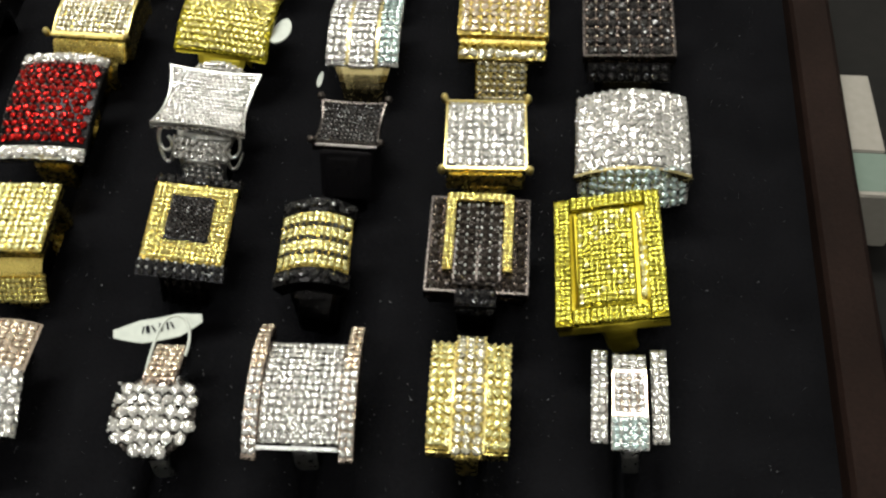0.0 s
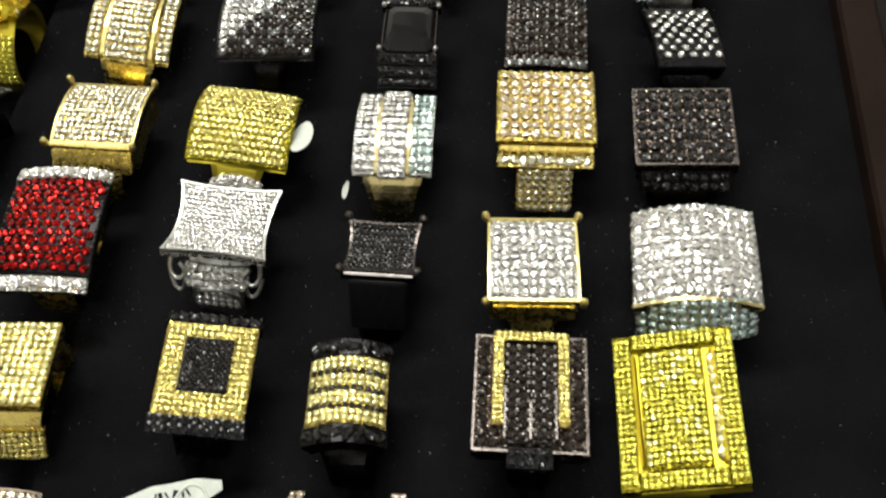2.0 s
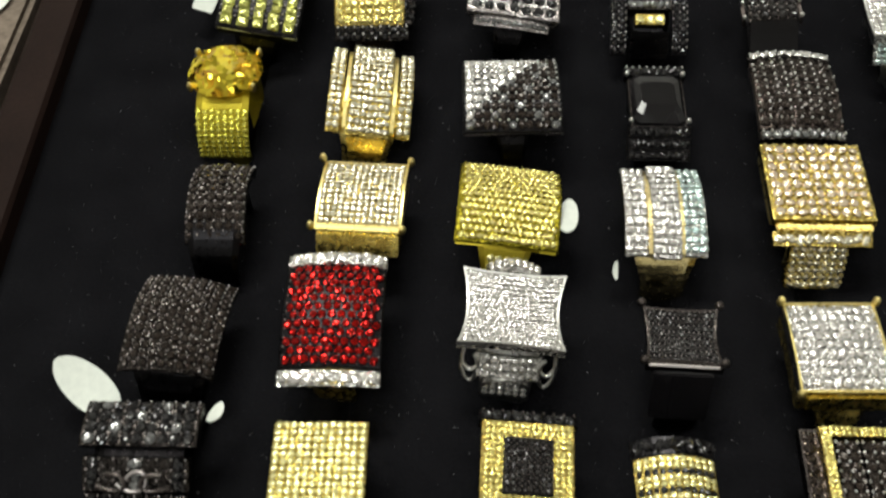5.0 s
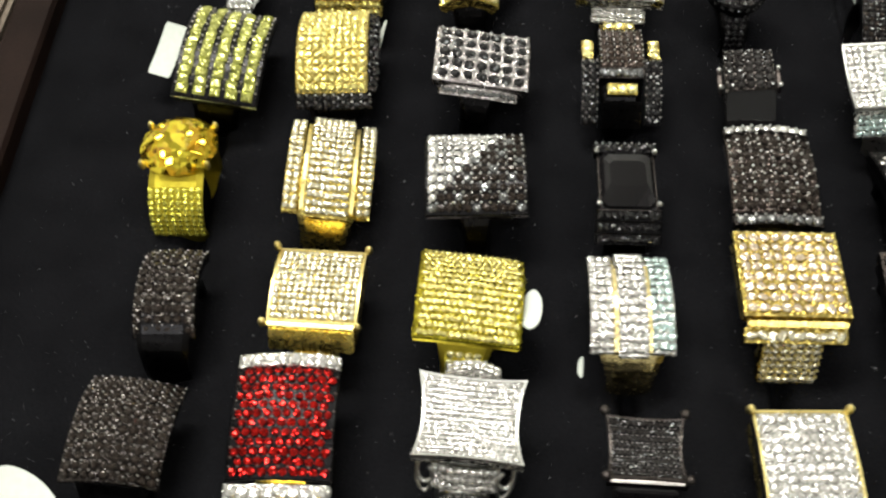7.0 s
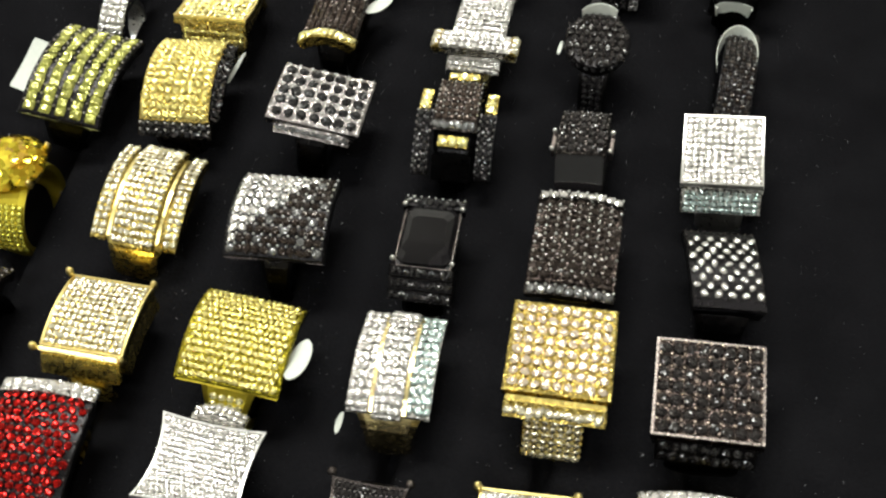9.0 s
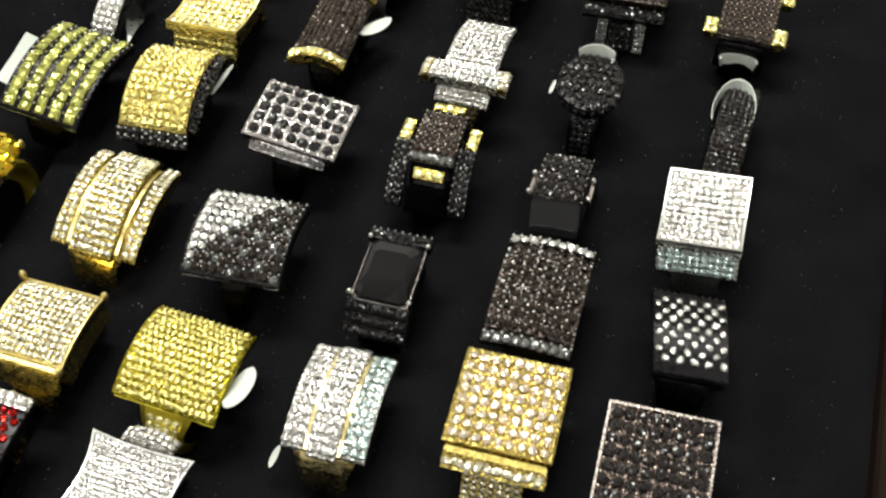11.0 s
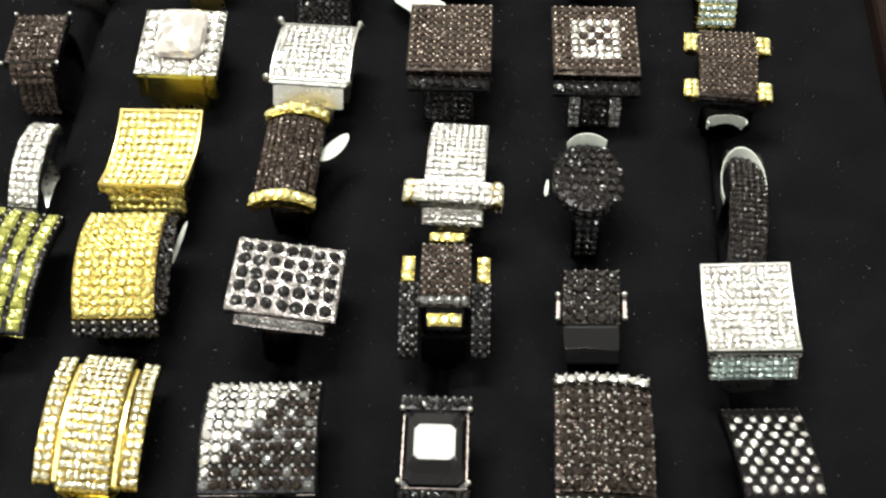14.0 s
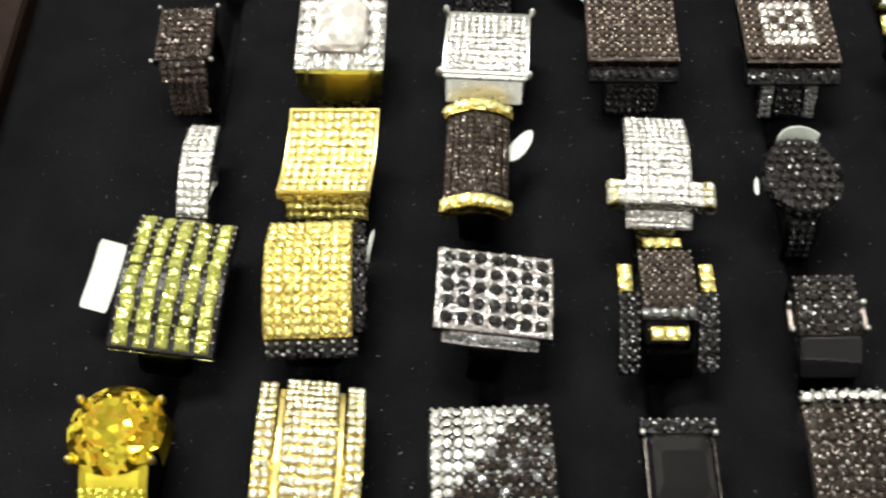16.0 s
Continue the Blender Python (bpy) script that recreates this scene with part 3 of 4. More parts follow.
head(r, 11.4, 5.6, GOLD, "D", 10, 5, x=1.6, y=-11.6, top=4.6, rx=56, cx=0.03, thick=1.6)

r = ring(-129.5, 131.5, 1.0, "glossy black ring with scroll ornament and few stones")
hoop = band(r, BLACK, 16, 16)
head(r, 21.0, 9.0, SMOKE, "K", 9, 4, top=14.0, y=2, R=18, grain=PEWTER, bead=0.1, pick=lambda i, j: "G" if (i * 2 + j) % 5 == 0 else "K")
head(r, 19.0, 6.0, SMOKE, "K", 7, 3, y=-6.4, top=11.0, rx=38, grain=PEWTER, bead=0.1, pick=lambda i, j: "G" if i == 3 else ("K" if i in (0, 6) else None))
head(r, 18.4, 5.5, SMOKE, "K", 8, 3, y=-10.6, top=6.5, rx=60, grain=PEWTER, bead=0.12)
head(r, 17.0, 5.5, SMOKE, "K", 8, 3, y=-12.4, top=1.9, rx=72, grain=PEWTER, bead=0.12)
for sx in (-1, 1):
    tube("scroll", [(sx * 6.5, -8.6, 11.0), (sx * 3.0, -9.6, 10.2), (sx * 1.0, -8.6, 11.2), (sx * 2.4, -6.8, 12.6), (sx * 5.0, -7.0, 12.2)], 0.4, SMOKE, r)
tube("scroll", [(-3, -8.2, 11.2), (-1, -9.6, 10.2), (2.5, -9.0, 10.8), (2.2, -6.6, 12.6), (-0.6, -6.4, 12.4), (-1.5, -7.8, 11.4)], 0.35, PEWTER, r)

# third row
r = ring(27.5, 158.0, -1.0, "wide domed silver ring covered with square clear stones", ry=-5)
hoop = band(r, PALE_GOLD, 22, 14)
head(r, 24.2, 22.6, SILVER, "Wq", 13, 11, top=15.4, cx=0.021, R=60, thick=2.8, grain=SILVER, bead=0.16, fill=0.93, under=(PALE_GOLD, 3.5, 0.92))
f = Face(24.6, 1.0, y=-11.4, top=14.4, cx=0.021)
plate(r, f, PALE_GOLD, 2.0, "edge_bar")
head(r, 23.4, 9.4, SILVER, "I", 12, 5, y=-14.0, top=10.2, cx=0.026, rx=62, thick=1.5)

r = ring(-3.2, 154.1, 2.0, "gold ring with a square panel of clear stones and prongs")
hoop = band(r, MIRROR_GOLD, 12, 7)
head(r, 17.2, 19.4, SILVER, "W", 9, 9, top=14.0, R=60, under=(MIRROR_GOLD, 5.5, 0.95), wire=GOLD, edge=0.90, thick=2.6, grain=SILVER, bead=0.15)
prongs(r, ends(17.6, 19.8, 14.2, 0.2, 0.2), 0.85, GOLD)
bar(r, "front_panel", MIRROR_GOLD, 0, -10.0, 11.2, 15.4, 1.0, 3.2, -20)

r = ring(-32.0, 155.6, -1.5, "black ring with a pinched square panel of black stones", rx=-2)
hoop = band(r, BLACK, 11, 8)
head(r, 14.2, 12.8, BLACK, "J", 13, 8, top=13.6, pinch=(0.10, 0.06), R=-20, wire=SMOKE, thick=1.8, grain=PEWTER, bead=0.13)
prongs(r, ends(14.2, 12.6, 15.2, 0.2, 0.2), 0.9, SMOKE, 1.0)
bar(r, "front_panel", ONYX_S, 0, -9.4, 8.0, 10.8, 1.0, 12.0, -12, soft=0.4)
bar(r, "line", PEWTER, 0, -6.9, 14.2, 13.2, 0.6, 0.6)

r = ring(-63.5, 160.8, -2.0, "silver ring with a flared square stone panel on openwork", ry=4)
hoop = band(r, SILVER, 12, 10)
head(r, 20.2, 17.4, SILVER, "W", 18, 15, top=14.2, pinch=(0.13, 0.07), R=-30, wire=SILVER, thick=1.4, stagger=True)
for sx in (-1, 1):
    tube("scroll", [(sx * 8.5, -8.8, 13), (sx * 9.2, -10.2, 10), (sx * 7.0, -11.5, 8.5), (sx * 5.2, -10.6, 10.5), (sx * 6.8, -9.8, 12)], 0.45, SILVER, r)
    tube("scroll", [(sx * 9.0, -9.5, 9), (sx * 8.4, -11.4, 6), (sx * 6.2, -11.8, 5.4), (sx * 6.0, -11.0, 8)], 0.4, SILVER, r)
head(r, 13.0, 5.0, SILVER, "W", 9, 3, y=-10.8, top=9.4, rx=52, cx=0.03, thick=1.2)
band_pave(hoop, "W", 70, 92, 3, 6, 9.0)
tube("scroll", [(-4.5, -11.6, 4), (-3, -12.2, 7), (0, -12.2, 8), (3, -12.2, 7), (4.5, -11.6, 4)], 0.4, SILVER, r)
head(r, 11.0, 3.6, SILVER, "W", 8, 2, y=10.4, top=14.4, rx=-30, cx=0.05)

r = ring(-97.9, 158.1, 1.0, "wide ring of red stones with clear stone end rows", rx=6)
hoop = band(r, MIRROR_GOLD, 14, 8)
head(r, 19.6, 22.5, BLACK, "R", 10, 12, top=14.6, cx=0.014, R=40, stagger=True, grain=UMBER, bead=0.16, slack=9, fill=0.98, under=(BLACK, 4.0, 0.85))
for sy in (-1, 1):
    head(r, 19.8, 3.0, SILVER, "W", 8, 1, y=sy * 13.0, top=13.6, cx=0.014, rx=-sy * 14, thick=2.4)

r = ring(-127.5, 154.8, -1.0, "domed dark ring covered with smoky stones", ry=8)
hoop = band(r, BLACK, 15, 10)
head(r, 18.5, 22.0, SMOKE, "N", 10, 13, top=14.6, R=17, cx=0.022, grain=PEWTER, bead=0.12, skew=0.6, fill=0.94)

# fourth row
r = ring(27.7, 189.9, 0.0, "dark square ring with a grid of black stones", ry=-3, rx=4)
hoop = band(r, BLACK, 18, 14)
head(r, 20.6, 20.4, UMBER, "J", 8, 7, top=14.2, grain=ROSE, bead=0.13, thick=2.4, fill=0.9, wire=SMOKE, under=(BLACK, 4.0, 0.95))
head(r, 18.5, 4.4, BLACK, "K", 9, 2, y=-11.6, top=10.6, rx=52)

r = ring(-0.8, 194.6, 0.5, "gold ring with a grid of peach stones and stone shank")
hoop = band(r, MIRROR_GOLD, 12, 11)
head(r, 20.8, 20.6, GOLD, "P", 9, 8, top=14.4, grain=GOLD, bead=0.2, thick=2.2, fill=0.92)
bar(r, "ledge", MIRROR_GOLD, 0, -11.0, 12.4, 19.4, 1.2, 1.6, 20)
head(r, 20.0, 3.0, GOLD, "C", 10, 1, y=-12.6, top=10.8, rx=26, grain=GOLD, thick=2.4)
head(r, 12.0, 13.0, GOLD, "C", 7, 7, y=-14.0, top=4.4, rx=70, grain=GOLD, thick=2.0)
for sx in (-1, 1):
    bar(r, "cheek", GOLD, sx * 9.9, 0, 12.0, 0.9, 18, 3.0)

r = ring(-32.5, 185.9, 0.5, "silver and gold ring with three curved stone strips")
hoop = band(r, PALE_GOLD, 14, 9)
for sx in (-1, 1):
    head(r, 5.0, 23.5, SILVER, "W" if sx < 0 else "I", 3, 12, x=sx * 5.8, top=13.2, R=22)
    head(r, 0.9, 23.0, PALE_GOLD, "W", 0, 0, body="line", x=sx * 3.2, top=13.8, R=22, thick=1.5)
head(r, 5.8, 25.0, SILVER, "W", 4, 13, top=14.4, R=22)
head(r, 6.4, 3.4, SILVER, "W", 3, 2, y=12.4, top=12.2, rx=-30)

r = ring(-64.3, 186.5, -2.0, "yellow gold ring with a broad panel of yellow stones", ry=6)
hoop = band(r, LIME_GOLD, 12, 8)
head(r, 21.4, 21.4, LIME_GOLD, "D", 16, 14, top=15.0, R=17, under=(LIME_GOLD, 3.0, 0.6), stagger=True, grain=LIME_GOLD, bead=0.16, thick=2.0, cx=0.003)
band_pave(hoop, "Y", 50, 78, 3, 4, 7.0)

r = ring(-95.0, 188.2, -2.0, "gold ring with a square champagne stone panel and prongs")
hoop = band(r, MIRROR_GOLD, 13, 9)
head(r, 17.8, 17.2, GOLD, "C", 13, 12, top=14.6, R=24, wire=GOLD, thick=2.0, under=(MIRROR_GOLD, 6.0, 0.96))
prongs(r, ends(18.4, 17.6, 14.4, 0.2, 0.4), 0.8, GOLD)
bar(r, "front_panel", MIRROR_GOLD, 0, -10.0, 10.2, 17.0, 1.2, 4.8, -32)
bar(r, "line", GOLD, 0, -9.0, 13.6, 17.6, 0.9, 0.9)

r = ring(-125.5, 185.2, 2.0, "narrow dark band ring set with smoky stones")
hoop = band(r, BLACK, 11, 9)
head(r, 12.6, 21.5, SMOKE, "N", 6, 11, top=13.6, R=14, cx=0.014, grain=PEWTER, bead=0.12, fill=0.94)

# fifth row
r = ring(30.1, 218.3, 3.0, "dark ring dotted with a lattice of clear stones")
hoop = band(r, BLACK, 12, 8)
head(r, 14.8, 19.6, BLACK, "W", 10, 11, top=14.0, R=24, skew=-1.0, grain=SMOKE, bead=0.16, fill=0.98, under=(BLACK, 3.5, 0.9), pick=lambda i, j: "W" if (i + j) % 2 == 0 and 0 < j < 10 else None)

r = ring(-0.7, 221.4, -0.5, "broad dark ring covered with smoky brown stones")
hoop = band(r, BLACK, 13, 9)
head(r, 18.6, 22.5, UMBER, "N", 8, 10, top=14.6, cx=0.014, R=36, stagger=True, grain=SILVER, bead=0.18, slack=6, fill=0.98, under=(UMBER, 3.0, 0.9))
for sy in (-1, 1):
    head(r, 18.8, 2.2, SMOKE, "W" if sy > 0 else "G", 9, 1, y=sy * 12.6, top=13.4, cx=0.014, rx=-sy * 12, grain=SILVER, bead=0.2)

r = ring(-31.8, 219.0, 0.5, "black ring with one large square black stone")
hoop = band(r, BLACK, 12, 9)
head(r, 12.2, 17.0, BLACK, "K", 0, 0, top=12.2, thick=2.6, wire=SMOKE, under=(SMOKE, 3.0, 0.9))
bm = bmesh.new()
levels = [(5.9, 7.7, 12.2), (5.8, 7.5, 13.0), (5.0, 6.0, 14.1), (3.8, 3.5, 14.9)]
loops = []
for a, b, z in levels:
    c = 0.25 * a
    loops.append([bm.verts.new((x * MM, y * MM, z * MM)) for x, y in ((-a + c, -b), (a - c, -b), (a, -b + c), (a, b - c), (a - c, b), (-a + c, b), (-a, b - c), (-a, -b + c))])
for p, q in zip(loops, loops[1:]):
    for s in range(8):
        bm.faces.new((p[s], p[(s + 1) % 8], q[(s + 1) % 8], q[s]))
bm.faces.new(loops[-1])
part("large_stone", bm, ONYX_S, r, "square step-cut black stone")
head(r, 13.6, 2.6, BLACK, "K", 8, 1, y=8.6, top=13.2, grain=SILVER, bead=0.12)
for k in range(3):
    head(r, 13.8, 2.3, BLACK, "K", 10, 1, y=-9.2 - 1.7 * k, top=12.0 - 2.0 * k, rx=45, grain=SMOKE, bead=0.12)
prongs(r, ends(12.6, 14.6, 13.6, 0, 0), 0.6, SILVER, 1.2)

r = ring(-64.2, 218.5, 3.0, "ring divided diagonally between clear and black stones")
hoop = band(r, BLACK, 8, 5)
head(r, 22.0, 22.8, BLACK, "W", 11, 10, top=15.0, R=22, grain=SILVER, under=(SMOKE, 3.0, 0.75), bead=0.24, fill=0.98, pick=lambda i, j: "W" if j > i * 0.95 + 0.8 else ("G" if (i * 3 + j) % 5 == 0 else "N"))

r = ring(-95.7, 219.6, 1.0, "gold ring with a raised stone strip between side rails", ry=9)
hoop = band(r, MIRROR_GOLD, 14, 10)
head(r, 9.6, 29.0, GOLD, "C", 7, 17, top=15.2, R=21, grain=None, thick=2.2)
for sx in (-1, 1):
    head(r, 3.2, 27.0, GOLD, "C", 2, 16, x=sx * 7.9, top=13.4, R=21, thick=2.2)
    head(r, 0.8, 25.0, GOLD, "W", 0, 0, body="line", x=sx * 5.4, top=14.0, R=21, thick=1.5)

r = ring(-130.0, 222.0, 1.0, "gold ring with one large round amber stone")
hoop = band(r, LIME_GOLD, 12, 11.5)
band_pave(hoop, "L", 34, 96, 9, 8, 12.0, ro=11.4, grain=LIME_GOLD)
verts, faces = [], []
for q, z in ((4.9, 16.4), (7.0, 15.0), (8.7, 13.2), (8.4, 12.7), (2.5, 8.6)):
    verts += [(q * math.cos(math.pi * (k + (0.5 if q == 7.0 else 0)) / 8), 3.2 + q * math.sin(math.pi * (k + (0.5 if q == 7.0 else 0)) / 8), z) for k in range(16)]
faces.append(tuple(range(16)))
for b in range(4):
    for k in range(16):
        j = (k + 1) % 16
        faces += [(b * 16 + k, (b + 1) * 16 + k, (b + 1) * 16 + j), (b * 16 + k, (b + 1) * 16 + j, b * 16 + j)]
tagged(mesh_object("large_stone", verts, faces, AMBER_S, r), "large round amber stone")
prongs(r, [(sx * 7.2, 3.2 + sy * 5.7, 13.4) for sx in (-1, 1) for sy in (-1, 1)], 0.75, GOLD, 1.9)
f = Face(13.0, 13.0, y=3.2, top=11.6, disc=True)
plate(r, f, GOLD, 2.0)

# sixth row
r = ring(28.9, 251.0, -0.5, "silver ring with a dished square of clear stones", ry=-6, rx=2)
hoop = band(r, SILVER, 14, 10)
head(r, 17.5, 20.0, SILVER, "W", 11, 11, top=13.4, R=-36, under=(SILVER, 4.0, 0.86), wire=SILVER, thick=2.0, grain=None)
head(r, 17.0, 7.6, SILVER, "I", 11, 5, y=-11.5, top=11.4, rx=60, thick=1.6)

r = ring(-2.2, 252.0, -2.0, "small dark ring with a square stone panel", ry=-7)
hoop = band(r, BLACK, 12, 10)
head(r, 11.4, 13.0, SMOKE, "Jq", 5, 6, top=14.4, R=22, cx=0.012, fill=0.86, grain=PEWTER, bead=0.1, slack=1.5, under=(SMOKE, 3.0, 0.95))
bar(r, "front_panel", ONYX_S, 0, -8.8, 10.2, 10.8, 1.2, 8.0, -42, soft=0.4)
for sx in (-1, 1):
    bar(r, "cheek", UMBER, sx * 6.6, -1.5, 11.2, 0.7, 6.0, 2.4)
    prongs(r, [(sx * 6.6, -4.5, 13.2), (sx * 6.6, 1.0, 13.2)], 0.6, SILVER, 1.0)

r = ring(-31.4, 254.2, 0.5, "smoky ring with small gold blocks at the sides")
hoop = band(r, BLACK, 10, 6)
head(r, 10.4, 13.0, SMOKE, "B", 6, 7, y=3.2, top=15.4, grain=SILVER, bead=0.12, R=30)
head(r, 10.6, 2.6, SMOKE, "G", 6, 1, y=-4.4, top=14.2, rx=34)
for sx in (-1, 1):
    head(r, 2.6, 6.2, GOLD, "Y", 1, 3, x=sx * 7.7, y=3.4, top=14.0)
    head(r, 3.6, 16.0, BLACK, "K", 2, 9, x=sx * 7.3, y=-7.4, top=11.2, rx=34, R=22, grain=PEWTER, bead=0.16)
head(r, 7.0, 2.6, GOLD, "Y", 3, 1, y=-7.6, top=12.2, rx=30)
head(r, 7.4, 2.2, GOLD, "Y", 3, 1, y=11.2, top=14.2)
bar(r, "front_panel", BLACK, 0, -11.6, 7.6, 9.0, 1.2, 6.5, -24)

r = ring(-63.7, 254.2, -2.0, "silver ring with a grid of round black stones", ry=7.5)
hoop = band(r, BLACK, 9, 6)
head(r, 22.2, 17.6, PEWTER, "K", 7, 5, top=14.6, edge=0.94, fill=0.84, grain=SILVER, bead=0.2, thick=2.4, slack=3, R=70, under=(SMOKE, 3.0, 0.85))
head(r, 18.4, 2.4, PEWTER, "G", 14, 1, y=-9.8, top=12.2, rx=40, cx=0.014, fill=0.8)

r = ring(-99.4, 255.3, 3.0, "gold stone ring bordered by dark stones", rx=6)
hoop = band(r, SMOKE, 16, 11)
head(r, 17.0, 25.5, GOLD, "D", 9, 13, top=14.6, R=20, grain=GOLD, bead=0.15, thick=2.4)
head(r, 18.0, 3.6, SMOKE, "K", 8, 2, x=0.6, y=-11.8, top=9.8, rx=48, grain=SILVER, bead=0.14)
head(r, 3.0, 24.0, SMOKE, "K", 2, 10, x=9.8, top=13.2, R=20, grain=SMOKE, ry=14)

r = ring(-125.0, 254.4, -2.0, "domed ring striped with olive and black stones", ry=9)
hoop = band(r, BLACK, 15, 10)
head(r, 20.0, 30.5, BLACK, "Oq", 5, 13, top=14.6, R=30, fill=1.0, slim=0.70, grain=PEWTER, bead=0.11, under=(GREEN_GOLD, 2.5, 0.9))

# seventh row
r = ring(32.0, 276.0, -5.0, "slim dark band ring set with black stones")
head(r, 8.2, 31.0, BLACK, "G", 6, 24, top=13.6, R=26, cx=0.012, thick=2.2, pick=lambda i, j: "J" if (i + j) % 3 else "N")
hoop = band(r, BLACK, 6, 6, ro=11.0)

r = ring(-1.7, 282.5, 0.0, "round black cluster ring with a stone shoulder")
hoop = band(r, BLACK, 7, 6)
band_pave(hoop, "K", 42, 90, 6, 3, 5.0)
head(r, 16.0, 19.0, BLACK, "J", 8, 8, top=14.4, disc=True, stagger=True, grain=SMOKE, bead=0.15, thick=3.0, cx=0.008, R=50)
for k in range(24):
    a = 2 * math.pi * k / 24
    put_stone(r, "K", Vector((7.6 * math.cos(a), 8.9 * math.sin(a), 12.6)), Vector((math.cos(a), math.sin(a), 0.6)).normalized(), 0.8, 0.8)

r = ring(-30.5, 283.1, -2.0, "silver ring shaped like a cross with clear stones")
hoop = band(r, PALE_GOLD, 11, 7)
head(r, 13.2, 29.0, SILVER, "W", 9, 17, top=14.0, R=26, thick=2.0)
head(r, 21.4, 5.6, SILVER, "W", 13, 3, y=-6.2, top=15.2, thick=2.6, cx=0.004)
for sx in (-1, 1):
    head(r, 2.2, 5.8, GOLD, "C", 1, 3, x=sx * 9.8, y=-6.2, top=14.9, ry=sx * 28)

r = ring(-67.3, 287.0, -1.0, "barrel shaped brown stone ring with gold end caps")
hoop = band(r, BLACK, 10, 7)
head(r, 13.6, 21.5, SMOKE, "Bq", 9, 15, top=15.0, cx=0.055, thick=2.4, fill=0.88, under=(SMOKE, 3.0, 0.8))
for sy in (-1, 1):
    head(r, 15.0, 3.0, GOLD, "Y", 9, 1, y=sy * 12.4, top=15.4, cx=0.052, thick=2.6)

r = ring(-97.6, 288.0, 0.5, "boxy gold ring with yellow stones on top and front", rx=5)
hoop = band(r, MIRROR_GOLD, 15, 11)
head(r, 18.6, 20.5, GOLD, "Y", 10, 10, top=13.4, R=-24, wire=GOLD, thick=2.0, skew=0.6, under=(MIRROR_GOLD, 4.5, 0.85))
head(r, 17.0, 6.4, GOLD, "D", 10, 3, y=-12.2, top=11.2, rx=62, x=-0.4)

r = ring(-124.9, 282.0, 1.0, "slim silver band ring set with clear stones", ry=6)
head(r, 6.4, 24.5, SILVER, "W", 4, 15, top=14.2, R=16, thick=2.0)
hoop = band(r, SILVER, 5, 5, ro=9.6, ri=8.4)

# eighth row
r = ring(32.0, 317.5, -3.0, "brown stone ring with four gold corner barrels", rx=8)
hoop = band(r, BLACK, 11, 9)
head(r, 13.6, 19.5, UMBER, "B", 9, 11, top=14.4, R=24, grain=ROSE, bead=0.16, fill=0.92, under=(SMOKE, 3.0, 0.85))
for sx in (-1, 1):
    for yy in (6.6, -6.6):
        head(r, 3.4, 5.0, GOLD, "Y", 2, 3, x=sx * 8.4, y=yy, top=13.4, cx=0.12, grain=None)
bar(r, "front_panel", BLACK, 0, -11.4, 8.4, 12, 1.0, 6.0, -22)

r = ring(1.2, 324.5, 0.5, "brown stone ring with a square of clear stones inside")
hoop = band(r, BLACK, 11, 10)
head(r, 20.4, 23.0, UMBER, "B", 10, 10, top=14.2, grain=ROSE, bead=0.18, fill=0.94, under=(BLACK, 3.5, 0.92), pick=lambda i, j: ("W" if i in (2, 7) or j in (2, 3, 7) or (i + j) % 2 else "B") if 2 <= i <= 7 and 2 <= j <= 7 else "B")
head(r, 20.4, 3.2, BLACK, "K", 9, 1, y=-13.2, top=11.4, rx=26, grain=SMOKE)
for sx in (-1, 1):
    head(r, 2.6, 11.0, PEWTER, "G", 2, 8, x=sx * 4.8, y=-14.2, top=6.4, rx=66)
head(r, 6.2, 11.0, BLACK, "K", 4, 6, y=-14.0, top=6.4, rx=66, grain=SMOKE)

r = ring(-33.3, 324.5, 0.0, "dark square ring covered with brown stones")
hoop = band(r, BLACK, 13, 11)
head(r, 20.0, 22.4, UMBER, "B", 10, 10, top=14.2, grain=ROSE, bead=0.19, fill=0.92, under=(BLACK, 3.5, 0.92))
head(r, 19.4, 3.0, BLACK, "K", 9, 1, y=-12.8, top=11.4, rx=26, grain=SMOKE)
head(r, 12.0, 10.5, BLACK, "K", 7, 6, y=-13.8, top=6.2, rx=66, grain=SMOKE)

r = ring(-65.4, 318.5, -3.0, "silver ring with a square clear stone panel and prongs")
hoop = band(r, SILVER, 14, 10)
head(r, 18.6, 18.2, SILVER, "W", 11, 10, top=14.4, R=26, wire=SILVER, thick=1.8, under=(SILVER, 6.0, 0.95))
prongs(r, ends(18.8, 18.2, 14.2, 0.3, 0.4), 0.8, SILVER)
bar(r, "line", SILVER, 0, -9.9, 13.4, 18.4, 1.0, 1.0)
bar(r, "front_panel", SILVER, 0, -10.9, 10.2, 16.6, 1.0, 5.2, -38)

r = ring(-98.0, 321.5, 0.0, "gold ring with one large clear stone between stone rows", rx=6)
hoop = band(r, MIRROR_GOLD, 16, 12)
head(r, 19.8, 19.6, SILVER, "W", 6, 6, top=13.6, grain=SMOKE, bead=0.14, pick=lambda i, j: None if 1 <= i <= 4 and j >= 1 else "W")
verts, faces = [], []
for a, b, z in ((3.6, 4.4, 17.0), (5.4, 6.4, 15.8), (6.0, 7.2, 14.4), (5.0, 6.0, 12.6)):
    c = 0.3 * a
    verts += [(x, 1.6 + y, z) for x, y in ((-a + c, -b), (a - c, -b), (a, -b + c), (a, b - c), (a - c, b), (-a + c, b), (-a, b - c), (-a, -b + c))]
faces.append(tuple(range(8)))
